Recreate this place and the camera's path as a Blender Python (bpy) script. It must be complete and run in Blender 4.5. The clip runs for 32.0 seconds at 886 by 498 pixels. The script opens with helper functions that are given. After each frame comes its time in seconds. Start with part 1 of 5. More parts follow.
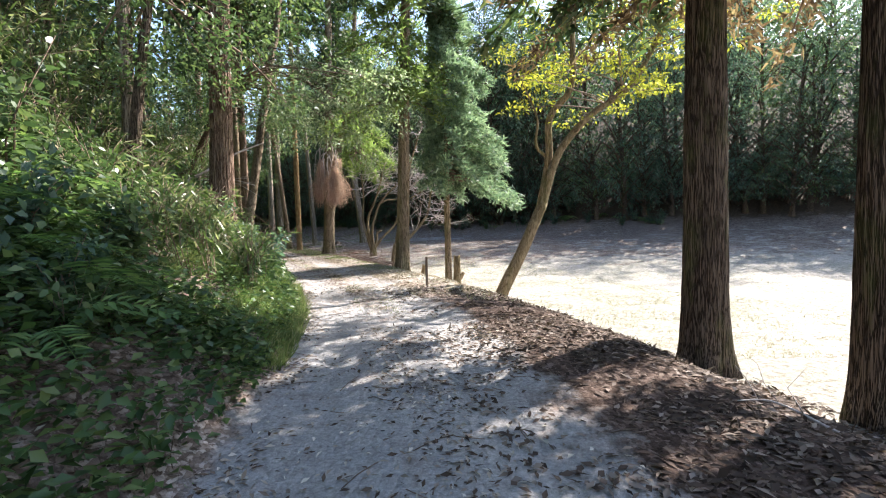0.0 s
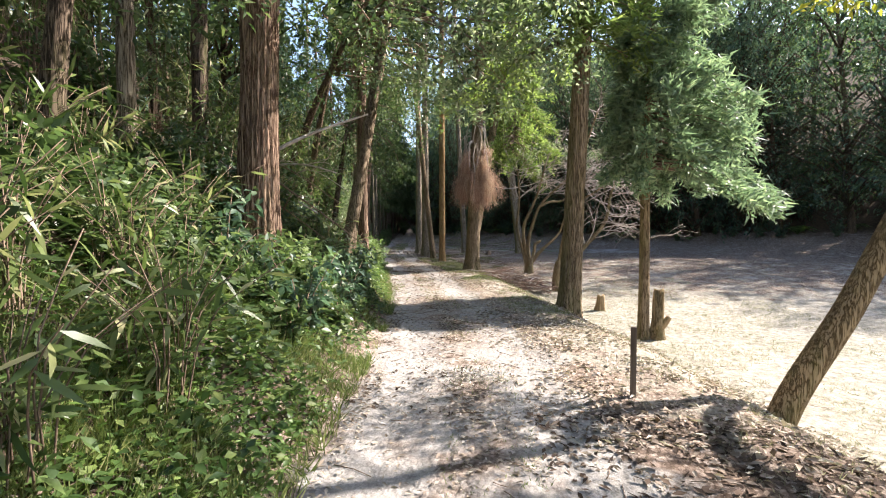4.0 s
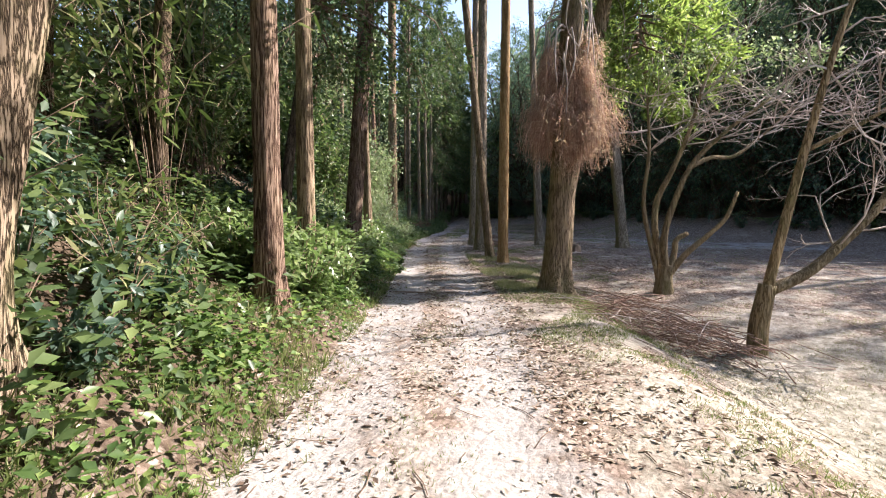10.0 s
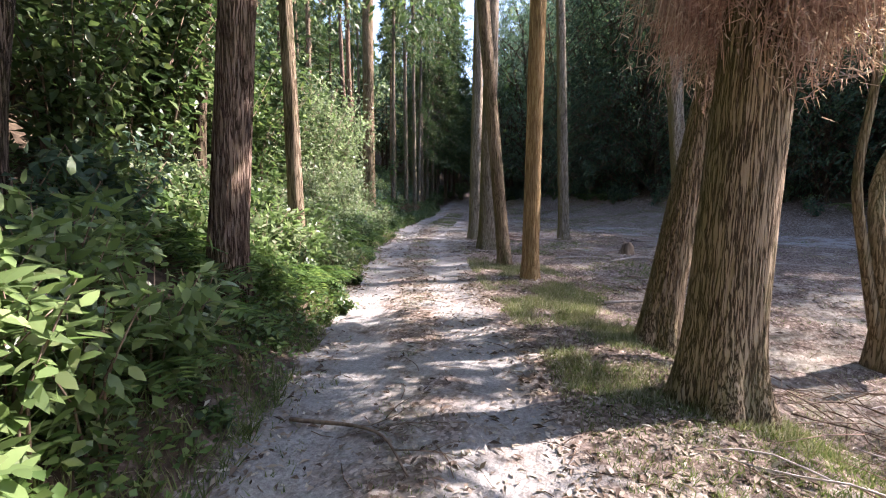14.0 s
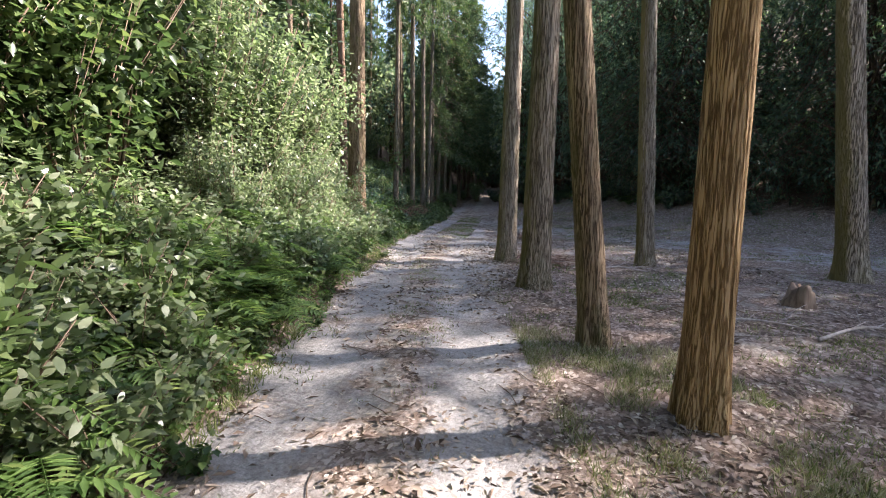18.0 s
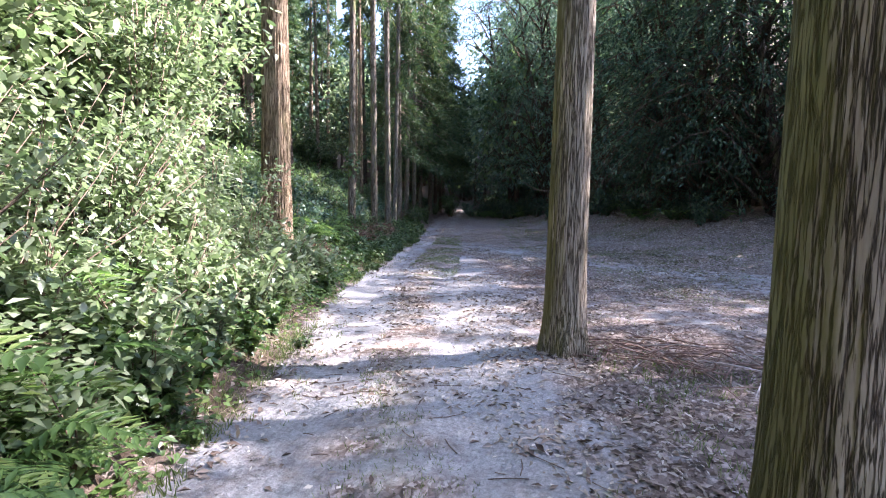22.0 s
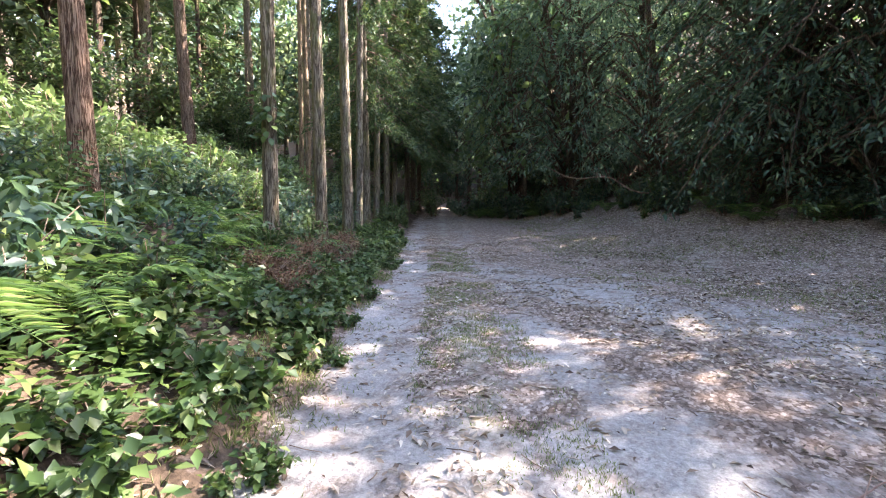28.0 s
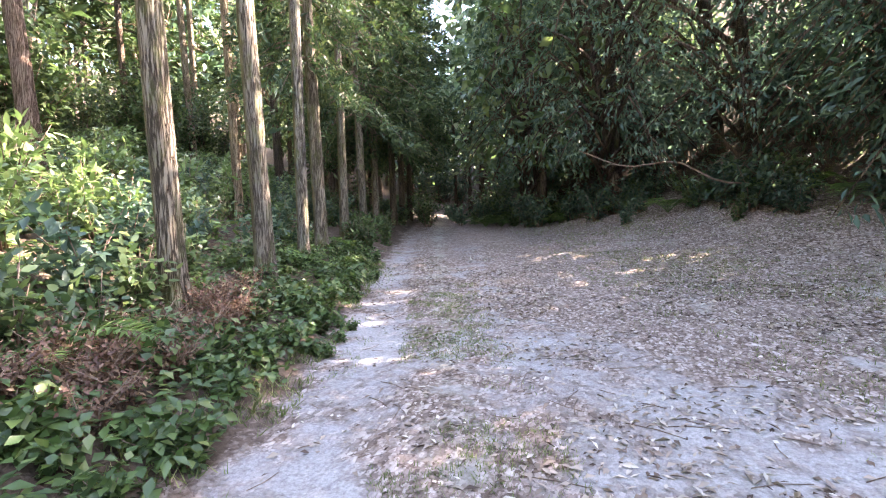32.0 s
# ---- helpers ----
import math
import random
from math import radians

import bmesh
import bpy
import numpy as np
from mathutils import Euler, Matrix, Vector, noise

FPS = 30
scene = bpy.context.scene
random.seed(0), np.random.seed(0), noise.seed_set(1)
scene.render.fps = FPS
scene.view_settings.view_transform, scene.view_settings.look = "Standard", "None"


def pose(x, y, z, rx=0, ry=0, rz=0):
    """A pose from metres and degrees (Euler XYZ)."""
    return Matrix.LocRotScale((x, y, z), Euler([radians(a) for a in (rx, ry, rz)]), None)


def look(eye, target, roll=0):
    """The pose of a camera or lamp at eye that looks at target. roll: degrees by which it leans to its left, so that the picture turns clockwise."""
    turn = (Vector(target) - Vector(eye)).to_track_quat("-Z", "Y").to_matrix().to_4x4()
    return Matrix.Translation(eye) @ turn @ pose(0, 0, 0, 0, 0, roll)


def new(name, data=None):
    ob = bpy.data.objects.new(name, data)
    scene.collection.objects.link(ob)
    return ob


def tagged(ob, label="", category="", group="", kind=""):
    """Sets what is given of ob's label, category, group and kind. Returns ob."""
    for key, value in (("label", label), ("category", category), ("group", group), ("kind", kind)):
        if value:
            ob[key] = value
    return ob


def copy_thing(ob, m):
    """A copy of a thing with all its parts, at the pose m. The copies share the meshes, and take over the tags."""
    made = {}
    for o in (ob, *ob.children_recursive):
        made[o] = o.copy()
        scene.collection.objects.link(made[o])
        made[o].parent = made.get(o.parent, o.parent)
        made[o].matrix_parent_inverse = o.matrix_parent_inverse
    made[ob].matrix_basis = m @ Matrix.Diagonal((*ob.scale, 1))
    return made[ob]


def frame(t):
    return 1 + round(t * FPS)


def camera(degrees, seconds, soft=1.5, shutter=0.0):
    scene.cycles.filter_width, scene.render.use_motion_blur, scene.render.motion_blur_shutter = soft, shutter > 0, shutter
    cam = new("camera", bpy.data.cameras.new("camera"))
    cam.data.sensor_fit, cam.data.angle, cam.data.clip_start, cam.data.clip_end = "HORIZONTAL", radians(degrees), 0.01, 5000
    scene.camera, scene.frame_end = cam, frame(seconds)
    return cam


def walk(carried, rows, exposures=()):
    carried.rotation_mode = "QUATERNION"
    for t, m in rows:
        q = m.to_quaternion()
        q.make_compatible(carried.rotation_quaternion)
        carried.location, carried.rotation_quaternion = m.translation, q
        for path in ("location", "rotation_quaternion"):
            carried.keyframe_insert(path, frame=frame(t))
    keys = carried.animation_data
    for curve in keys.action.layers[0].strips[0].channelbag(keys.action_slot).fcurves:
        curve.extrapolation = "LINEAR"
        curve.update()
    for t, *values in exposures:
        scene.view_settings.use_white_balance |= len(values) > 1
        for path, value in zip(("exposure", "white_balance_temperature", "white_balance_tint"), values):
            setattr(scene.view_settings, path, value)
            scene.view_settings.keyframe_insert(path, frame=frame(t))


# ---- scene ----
cam = camera(85.0, 32.0, 1.1)
PATH = [
    (0, (0.047, 0.001, 1.323), (0.036, 1.998, 1.214), -1.6),
    (0.5, (0.052, 0.711, 1.345), (-0.032, 2.707, 1.243), -1.2),
    (1, (0.039, 1.404, 1.383), (-0.175, 3.39, 1.298), -0.5),
    (1.5, (0.019, 2.113, 1.41), (-0.269, 4.091, 1.342), -0.1),
    (2, (-0.098, 2.758, 1.444), (-0.482, 4.72, 1.378), 0.5),
    (2.5, (-0.277, 3.383, 1.474), (-0.756, 5.324, 1.415), 0.3),
    (3, (-0.383, 4.076, 1.517), (-0.938, 5.996, 1.46), 0.8),
    (3.5, (-0.497, 4.792, 1.502), (-1.098, 6.698, 1.432), 0.5),
    (5.5, (-0.634, 7.398, 1.447), (-1.463, 9.215, 1.341), -0.7),
    (6, (-0.87, 8.237, 1.417), (-1.715, 10.047, 1.32), 0.4),
    (6.5, (-1.097, 9.018, 1.392), (-1.961, 10.819, 1.292), 0.5),
    (7, (-1.265, 9.781, 1.368), (-2.119, 11.587, 1.276), 0.2),
    (7.5, (-1.579, 10.469, 1.435), (-2.445, 12.27, 1.352), 0.5),
    (8, (-1.862, 11.171, 1.377), (-2.714, 12.98, 1.351), 0.8),
    (8.5, (-2.224, 11.812, 1.383), (-3.105, 13.607, 1.347), 0.5),
    (9, (-2.534, 12.474, 1.367), (-3.417, 14.267, 1.293), 0.1),
    (9.5, (-2.83, 13.165, 1.399), (-3.729, 14.948, 1.288), 0.5),
    (10, (-3.157, 13.811, 1.424), (-4.084, 15.577, 1.274), 0.2),
    (10.5, (-3.491, 14.502, 1.434), (-4.436, 16.26, 1.299), -0.6),
    (11, (-3.777, 15.173, 1.439), (-4.691, 16.947, 1.308), -1.1),
    (11.5, (-4.038, 15.849, 1.447), (-4.935, 17.63, 1.295), -0.9),
    (12, (-4.367, 16.543, 1.382), (-5.269, 18.318, 1.193), 0.0),
    (12.5, (-4.708, 17.123, 1.415), (-5.612, 18.894, 1.203), 1.0),
    (13, (-5.062, 17.698, 1.406), (-5.945, 19.477, 1.174), 0.3),
    (13.5, (-5.38, 18.262, 1.423), (-6.237, 20.054, 1.194), 0.1),
    (14, (-5.703, 18.796, 1.461), (-6.597, 20.57, 1.232), 0.6),
    (14.5, (-6.034, 19.4, 1.483), (-6.96, 21.162, 1.287), 0.7),
    (15, (-6.345, 19.977, 1.465), (-7.284, 21.733, 1.28), 1.1),
    (15.5, (-6.629, 20.552, 1.475), (-7.528, 22.331, 1.307), 1.5),
    (17.5, (-7.806, 22.94, 1.451), (-8.736, 24.701, 1.262), 1.2),
    (18, (-8.201, 23.552, 1.413), (-9.137, 25.305, 1.186), 1.3),
    (18.5, (-8.58, 24.206, 1.381), (-9.502, 25.965, 1.142), 1.3),
    (19, (-8.962, 24.832, 1.408), (-9.885, 26.594, 1.194), 0.7),
    (19.5, (-9.27, 25.417, 1.404), (-10.178, 27.192, 1.246), 0.5),
    (20, (-9.623, 26.049, 1.392), (-10.495, 27.843, 1.244), -0.1),
    (20.5, (-9.98, 26.701, 1.388), (-10.807, 28.517, 1.248), -0.2),
    (21, (-10.34, 27.173, 1.408), (-11.182, 28.981, 1.257), 0.7),
    (21.5, (-10.66, 27.736, 1.406), (-11.476, 29.553, 1.233), 1.1),
    (22, (-11.031, 28.408, 1.43), (-11.847, 30.226, 1.262), 1.0),
    (22.5, (-11.335, 29.014, 1.432), (-12.169, 30.822, 1.237), 0.4),
    (23, (-11.612, 29.661, 1.443), (-12.452, 31.466, 1.255), 0.3),
    (23.5, (-11.878, 30.326, 1.425), (-12.717, 32.129, 1.217), 0.3),
    (24, (-12.155, 31.024, 1.414), (-12.971, 32.837, 1.198), 0.8),
    (24.5, (-12.426, 31.66, 1.393), (-13.223, 33.481, 1.174), 1.4),
    (26.5, (-13.99, 33.924, 1.29), (-14.883, 35.636, 0.771), -2.4),
    (27, (-14.354, 34.652, 1.354), (-15.166, 36.435, 0.956), -1.1),
    (27.5, (-14.837, 35.261, 1.421), (-15.551, 37.109, 1.15), 0.3),
    (28, (-15.249, 35.872, 1.405), (-15.943, 37.74, 1.229), 0.4),
    (28.5, (-15.571, 36.501, 1.433), (-16.282, 38.365, 1.287), 0.5),
    (29, (-15.87, 37.168, 1.437), (-16.529, 39.053, 1.326), -0.6),
    (29.5, (-16.179, 37.829, 1.435), (-16.794, 39.73, 1.354), -1.4),
    (30, (-16.379, 38.463, 1.42), (-16.933, 40.384, 1.36), -0.8),
    (30.5, (-16.518, 39.167, 1.432), (-17.107, 41.078, 1.386), -1.0),
    (31, (-16.731, 39.923, 1.447), (-17.31, 41.837, 1.404), 0.3),
    (31.5, (-16.94, 40.631, 1.455), (-17.577, 42.525, 1.37), -0.9),
    (32, (-17.073, 41.273, 1.447), (-17.774, 43.14, 1.297), -1.9),
]
EXPOSURES = [(0, 2.1, 6400, 12), (1.5, 1.85, 6500, 10), (3, 2.05, 6700, 12), (6, 1.75, 7000, 14), (8, 1.95, 7000, 16), (9, 1.98, 6800, 16), (11, 1.85, 6600, 22), (12, 2.0, 6450, 30), (13, 1.92, 6500, 26), (14, 2.35, 6500, 22), (15, 2.8, 6600, 16), (18, 2.4, 6600, 18), (19, 2.88, 6100, 20), (20, 3.1, 5950, 22), (22, 3.05, 6000, 24), (24, 2.75, 6200, 18), (27, 3.1, 6300, 20), (28, 3.7, 6900, 21), (29, 4.05, 7100, 21), (32, 4.6, 7300, 26)]
walk(cam, [(t, look(eye, target, roll)) for t, eye, target, roll in PATH], EXPOSURES)

# ---- sky and sun ----
SUN_AZ = math.atan2(0.75, 0.66)      # clockwise from +y
SUN_EL = radians(40)
world = bpy.data.worlds.new("sky")
scene.world = world
world.use_nodes = True
wn = world.node_tree.nodes
sky = wn.new("ShaderNodeTexSky")
sky.sky_type = "NISHITA"
sky.sun_disc = False
sky.sun_elevation = SUN_EL
sky.sun_rotation = SUN_AZ
wn["Background"].inputs["Strength"].default_value = 0.115
world.node_tree.links.new(sky.outputs["Color"], wn["Background"].inputs["Color"])
sun_data = bpy.data.lights.new("sun", "SUN")
sun_data.energy = 4.3
sun_data.angle = radians(0.55)
sun_data.color = (1.0, 0.96, 0.90)
sun = new("sun", sun_data)
sun.matrix_world = look((30, 34, 42), (30 - math.sin(SUN_AZ) * math.cos(SUN_EL), 34 - math.cos(SUN_AZ) * math.cos(SUN_EL), 42 - math.sin(SUN_EL)))

rng = np.random.default_rng(7)


# ---- materials ----
def nodes_of(name):
    m = bpy.data.materials.new(name)
    m.use_nodes = True
    nt = m.node_tree
    return m, nt, nt.nodes["Principled BSDF"], nt.nodes["Material Output"]


def noise_node(nt, vec, scale, detail=5.0, rough=0.6):
    n = nt.nodes.new("ShaderNodeTexNoise")
    n.inputs["Scale"].default_value = scale
    n.inputs["Detail"].default_value = detail
    n.inputs["Roughness"].default_value = rough
    nt.links.new(vec, n.inputs["Vector"])
    return n.outputs["Fac"]


def ramp_node(nt, fac, stops):
    r = nt.nodes.new("ShaderNodeValToRGB")
    els = r.color_ramp.elements
    while len(els) < len(stops):
        els.new(0.5)
    for e, (p, c) in zip(els, stops):
        e.position = p
        e.color = (*c, 1) if len(c) == 3 else c
    nt.links.new(fac, r.inputs["Fac"])
    return r.outputs["Color"]


def mix_node(nt, fac, a, b, how="MIX"):
    n = nt.nodes.new("ShaderNodeMix")
    n.data_type, n.blend_type = "RGBA", how
    for k, v in (("Factor", fac), ("A", a), ("B", b)):
        sock = n.inputs[0] if k == "Factor" else n.inputs[6] if k == "A" else n.inputs[7]
        if isinstance(v, (int, float)):
            sock.default_value = v
        elif isinstance(v, tuple):
            sock.default_value = (*v, 1)
        else:
            nt.links.new(v, sock)
    return n.outputs[2]


def math_node(nt, how, a, b=0.0, clamp=False):
    n = nt.nodes.new("ShaderNodeMath")
    n.operation, n.use_clamp = how, clamp
    for i, v in enumerate((a, b)):
        if isinstance(v, (int, float)):
            n.inputs[i].default_value = v
        else:
            nt.links.new(v, n.inputs[i])
    return n.outputs[0]


def coords(nt, scale=(1, 1, 1)):
    tc = nt.nodes.new("ShaderNodeTexCoord")
    mp = nt.nodes.new("ShaderNodeMapping")
    mp.inputs["Scale"].default_value = scale
    nt.links.new(tc.outputs["Object"], mp.inputs["Vector"])
    return mp.outputs["Vector"]


def bump_node(nt, height, strength, distance, bsdf):
    b = nt.nodes.new("ShaderNodeBump")
    b.inputs["Strength"].default_value = strength
    b.inputs["Distance"].default_value = distance
    nt.links.new(height, b.inputs["Height"])
    nt.links.new(b.outputs["Normal"], bsdf.inputs["Normal"])


def bark(name, dark, mid, light, moss=0.0, fine=1.0, unlit_moss=0.0):
    """Fibrous bark: long upright streaks, broad patches and a little moss."""
    m, nt, bsdf, out = nodes_of(name)
    fibre = noise_node(nt, coords(nt, (120 * fine, 120 * fine, 7.0)), 1.0, 4, 0.6)
    plate = noise_node(nt, coords(nt, (50 * fine, 50 * fine, 2.6)), 1.0, 4, 0.6)
    # thin dark cracks between long flat plates
    crack = math_node(nt, "MULTIPLY", math_node(nt, "ABSOLUTE", math_node(nt, "SUBTRACT", plate, 0.5)), 13.0, True)
    streak = math_node(nt, "ADD", math_node(nt, "MULTIPLY", crack, 0.62), math_node(nt, "MULTIPLY", fibre, 0.5))
    patch = noise_node(nt, coords(nt, (2.5, 2.5, 0.8)), 1.0, 3)
    col = ramp_node(nt, streak, [(0.2, dark), (0.66, mid), (1.0, light)])
    col = mix_node(nt, 0.55, col, ramp_node(nt, patch, [(0.35, (0.55, 0.5, 0.47)), (0.65, (1.15, 1.08, 1.0))]), "MULTIPLY")
    oi = nt.nodes.new("ShaderNodeObjectInfo")
    vary = ramp_node(nt, oi.outputs["Random"], [(0.0, (0.8, 0.82, 0.86)), (1.0, (1.12, 1.04, 0.96))])
    col = mix_node(nt, 0.8, col, vary, "MULTIPLY")
    if moss:
        green = ramp_node(nt, noise_node(nt, coords(nt, (3, 3, 1.1)), 1.0, 6, 0.7), [(0.5, (0, 0, 0)), (0.66, (moss, moss, moss))])
        col = mix_node(nt, green, col, (0.10, 0.115, 0.03))
    if unlit_moss:
        # olive moss, with the unlit side's darker tone painted in, turned from the sun
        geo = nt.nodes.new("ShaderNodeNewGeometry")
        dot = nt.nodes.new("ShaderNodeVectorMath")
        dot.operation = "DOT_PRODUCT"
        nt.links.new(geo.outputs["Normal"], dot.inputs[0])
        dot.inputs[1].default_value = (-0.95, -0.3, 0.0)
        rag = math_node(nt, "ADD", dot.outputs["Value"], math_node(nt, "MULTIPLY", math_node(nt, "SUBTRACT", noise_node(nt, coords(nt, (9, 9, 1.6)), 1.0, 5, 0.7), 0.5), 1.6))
        col = mix_node(nt, ramp_node(nt, rag, [(0.35, (0, 0, 0)), (0.85, (unlit_moss, unlit_moss, unlit_moss))]), col, (0.19, 0.165, 0.06))
    nt.links.new(col, bsdf.inputs["Base Color"])
    bsdf.inputs["Roughness"].default_value = 0.92
    bsdf.inputs["Specular IOR Level"].default_value = 0.15
    bump_node(nt, ramp_node(nt, streak, [(0.24, (0, 0, 0)), (0.5, (0.8, 0.8, 0.8)), (0.8, (1, 1, 1))]), 1.0, 0.02, bsdf)
    return m


def leaf_mat(name, dark, light, yellow=None, gloss=0.45, through_light=0.35, brown=0.0, spec=0.5):
    """Leaves: each piece has its own tint, lets some light through and shines a little."""
    m, nt, bsdf, out = nodes_of(name)
    geo = nt.nodes.new("ShaderNodeNewGeometry")
    rnd = geo.outputs["Random Per Island"]
    stops = [(0.0, dark), (0.7, light)]
    if yellow:
        stops.append((0.97, yellow))
    col = ramp_node(nt, rnd, stops)
    big = noise_node(nt, coords(nt), 1.3, 2)
    col = mix_node(nt, 0.6, col, ramp_node(nt, big, [(0.3, (0.62, 0.66, 0.6)), (0.7, (1.2, 1.15, 1.05))]), "MULTIPLY")
    if brown:
        spot = ramp_node(nt, noise_node(nt, coords(nt), 2.3, 3), [(0.56, (0, 0, 0)), (0.66, (brown, brown, brown))])
        col = mix_node(nt, spot, col, (0.16, 0.08, 0.035))
    nt.links.new(col, bsdf.inputs["Base Color"])
    bsdf.inputs["Roughness"].default_value = gloss
    bsdf.inputs["Specular IOR Level"].default_value = spec
    tr = nt.nodes.new("ShaderNodeBsdfTranslucent")
    nt.links.new(mix_node(nt, 1.0, col, (1.0, 1.13, 0.84), "MULTIPLY"), tr.inputs["Color"])
    ms = nt.nodes.new("ShaderNodeMixShader")
    ms.inputs["Fac"].default_value = through_light
    nt.links.new(bsdf.outputs["BSDF"], ms.inputs[1])
    nt.links.new(tr.outputs["BSDF"], ms.inputs[2])
    nt.links.new(ms.outputs["Shader"], out.inputs["Surface"])
    return m


def ground_mat():
    m, nt, bsdf, out = nodes_of("forest_ground")
    at = nt.nodes.new("ShaderNodeAttribute")
    at.attribute_name = "zone"
    sep = nt.nodes.new("ShaderNodeSeparateColor")
    nt.links.new(at.outputs["Color"], sep.inputs["Color"])
    p = coords(nt)
    edge_n = noise_node(nt, p, 2.2, 8, 0.72)
    patch = noise_node(nt, p, 0.55, 4)
    fine = noise_node(nt, p, 34, 5, 0.7)
    grit = noise_node(nt, p, 140, 2, 0.5)
    crumb = noise_node(nt, p, 9, 6, 0.72)

    def cover(which, soft=0.34):
        v = math_node(nt, "ADD", sep.outputs[which], math_node(nt, "MULTIPLY", math_node(nt, "SUBTRACT", edge_n, 0.5), 1.5))
        v = math_node(nt, "ADD", v, math_node(nt, "MULTIPLY", math_node(nt, "SUBTRACT", patch, 0.5), 0.9))
        return math_node(nt, "DIVIDE", math_node(nt, "SUBTRACT", v, 0.5 - soft / 2), soft, True)

    soil = ramp_node(nt, crumb, [(0.3, (0.032, 0.023, 0.016)), (0.5, (0.085, 0.06, 0.042)), (0.72, (0.16, 0.115, 0.08))])
    sand = ramp_node(nt, fine, [(0.25, (0.21, 0.195, 0.185)), (0.5, (0.35, 0.335, 0.32)), (0.75, (0.47, 0.455, 0.44))])
    sand = mix_node(nt, 0.7, sand, ramp_node(nt, patch, [(0.3, (0.72, 0.70, 0.70)), (0.7, (1.1, 1.08, 1.06))]), "MULTIPLY")
    sand = mix_node(nt, 0.55, sand, ramp_node(nt, crumb, [(0.33, (0.62, 0.58, 0.56)), (0.55, (1.05, 1.04, 1.03))]), "MULTIPLY")
    sand = mix_node(nt, 0.35, sand, ramp_node(nt, grit, [(0.35, (0.55, 0.52, 0.5)), (0.6, (1.1, 1.1, 1.1))]), "MULTIPLY")
    turf = ramp_node(nt, crumb, [(0.32, (0.14, 0.125, 0.095)), (0.5, (0.30, 0.275, 0.235)), (0.68, (0.46, 0.43, 0.39))])
    turf = mix_node(nt, 0.6, turf, ramp_node(nt, patch, [(0.35, (0.78, 0.8, 0.7)), (0.65, (1.1, 1.05, 1.03))]), "MULTIPLY")

    def mosaic(size, turn):
        """Flat dead leaves lying over one another: a tint for each and a dark gap between."""
        mp = nt.nodes.new("ShaderNodeMapping")
        mp.inputs["Scale"].default_value = (size, size * 0.55, size)
        mp.inputs["Rotation"].default_value = (0, 0, turn)
        nt.links.new(p, mp.inputs["Vector"])
        wob = nt.nodes.new("ShaderNodeVectorMath")
        wob.operation = "ADD"
        nz = nt.nodes.new("ShaderNodeTexNoise")
        nz.inputs["Scale"].default_value = 7.0
        nt.links.new(p, nz.inputs["Vector"])
        nt.links.new(mp.outputs["Vector"], wob.inputs[0])
        nt.links.new(nz.outputs["Color"], wob.inputs[1])
        vo = nt.nodes.new("ShaderNodeTexVoronoi")
        vo.inputs["Scale"].default_value = 1.0
        nt.links.new(wob.outputs["Vector"], vo.inputs["Vector"])
        sc = nt.nodes.new("ShaderNodeSeparateColor")
        nt.links.new(vo.outputs["Color"], sc.inputs["Color"])
        tint = ramp_node(nt, sc.outputs[0], [(0.0, (0.12, 0.088, 0.068)), (0.35, (0.22, 0.168, 0.138)), (0.7, (0.33, 0.26, 0.22)), (0.95, (0.50, 0.43, 0.38))])
        return mix_node(nt, 0.9, tint, ramp_node(nt, vo.outputs["Distance"], [(0.45, (1, 1, 1)), (0.85, (0.5, 0.46, 0.42))]), "MULTIPLY"), vo.outputs["Distance"]

    la, ha = mosaic(22, 0.5)
    lb, hb = mosaic(31, 2.0)
    pick = ramp_node(nt, noise_node(nt, p, 21, 2), [(0.47, (0, 0, 0)), (0.53, (1, 1, 1))])
    litter = mix_node(nt, pick, la, lb)
    # alpha below 1 darkens the litter, the clearing's shade included
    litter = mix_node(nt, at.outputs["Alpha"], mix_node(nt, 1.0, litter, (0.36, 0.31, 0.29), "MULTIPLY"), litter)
    litter = mix_node(nt, 0.6, litter, ramp_node(nt, crumb, [(0.3, (0.6, 0.58, 0.55)), (0.7, (1.2, 1.17, 1.15))]), "MULTIPLY")
    col = mix_node(nt, cover(2), soil, litter)
    col = mix_node(nt, cover(1), col, turf)
    col = mix_node(nt, cover(0), col, sand)
    nt.links.new(col, bsdf.inputs["Base Color"])
    bsdf.inputs["Roughness"].default_value = 0.95
    bsdf.inputs["Specular IOR Level"].default_value = 0.1
    h = math_node(nt, "ADD", crumb, math_node(nt, "MULTIPLY", fine, 0.45))
    h = math_node(nt, "SUBTRACT", h, math_node(nt, "MULTIPLY", ha, math_node(nt, "MULTIPLY", cover(2), 0.5)))
    bump_node(nt, h, 0.7, 0.03, bsdf)
    return m


def wood_mat(name, a, b, scale=(18, 18, 1.5)):
    m, nt, bsdf, out = nodes_of(name)
    n = noise_node(nt, coords(nt, scale), 1.0, 6, 0.65)
    col = ramp_node(nt, n, [(0.3, a), (0.7, b)])
    big = noise_node(nt, coords(nt), 3.0, 3)
    col = mix_node(nt, 0.6, col, ramp_node(nt, big, [(0.3, (0.6, 0.6, 0.6)), (0.7, (1.15, 1.12, 1.1))]), "MULTIPLY")
    nt.links.new(col, bsdf.inputs["Base Color"])
    bsdf.inputs["Roughness"].default_value = 0.88
    bsdf.inputs["Specular IOR Level"].default_value = 0.2
    bump_node(nt, n, 0.6, 0.01, bsdf)
    return m


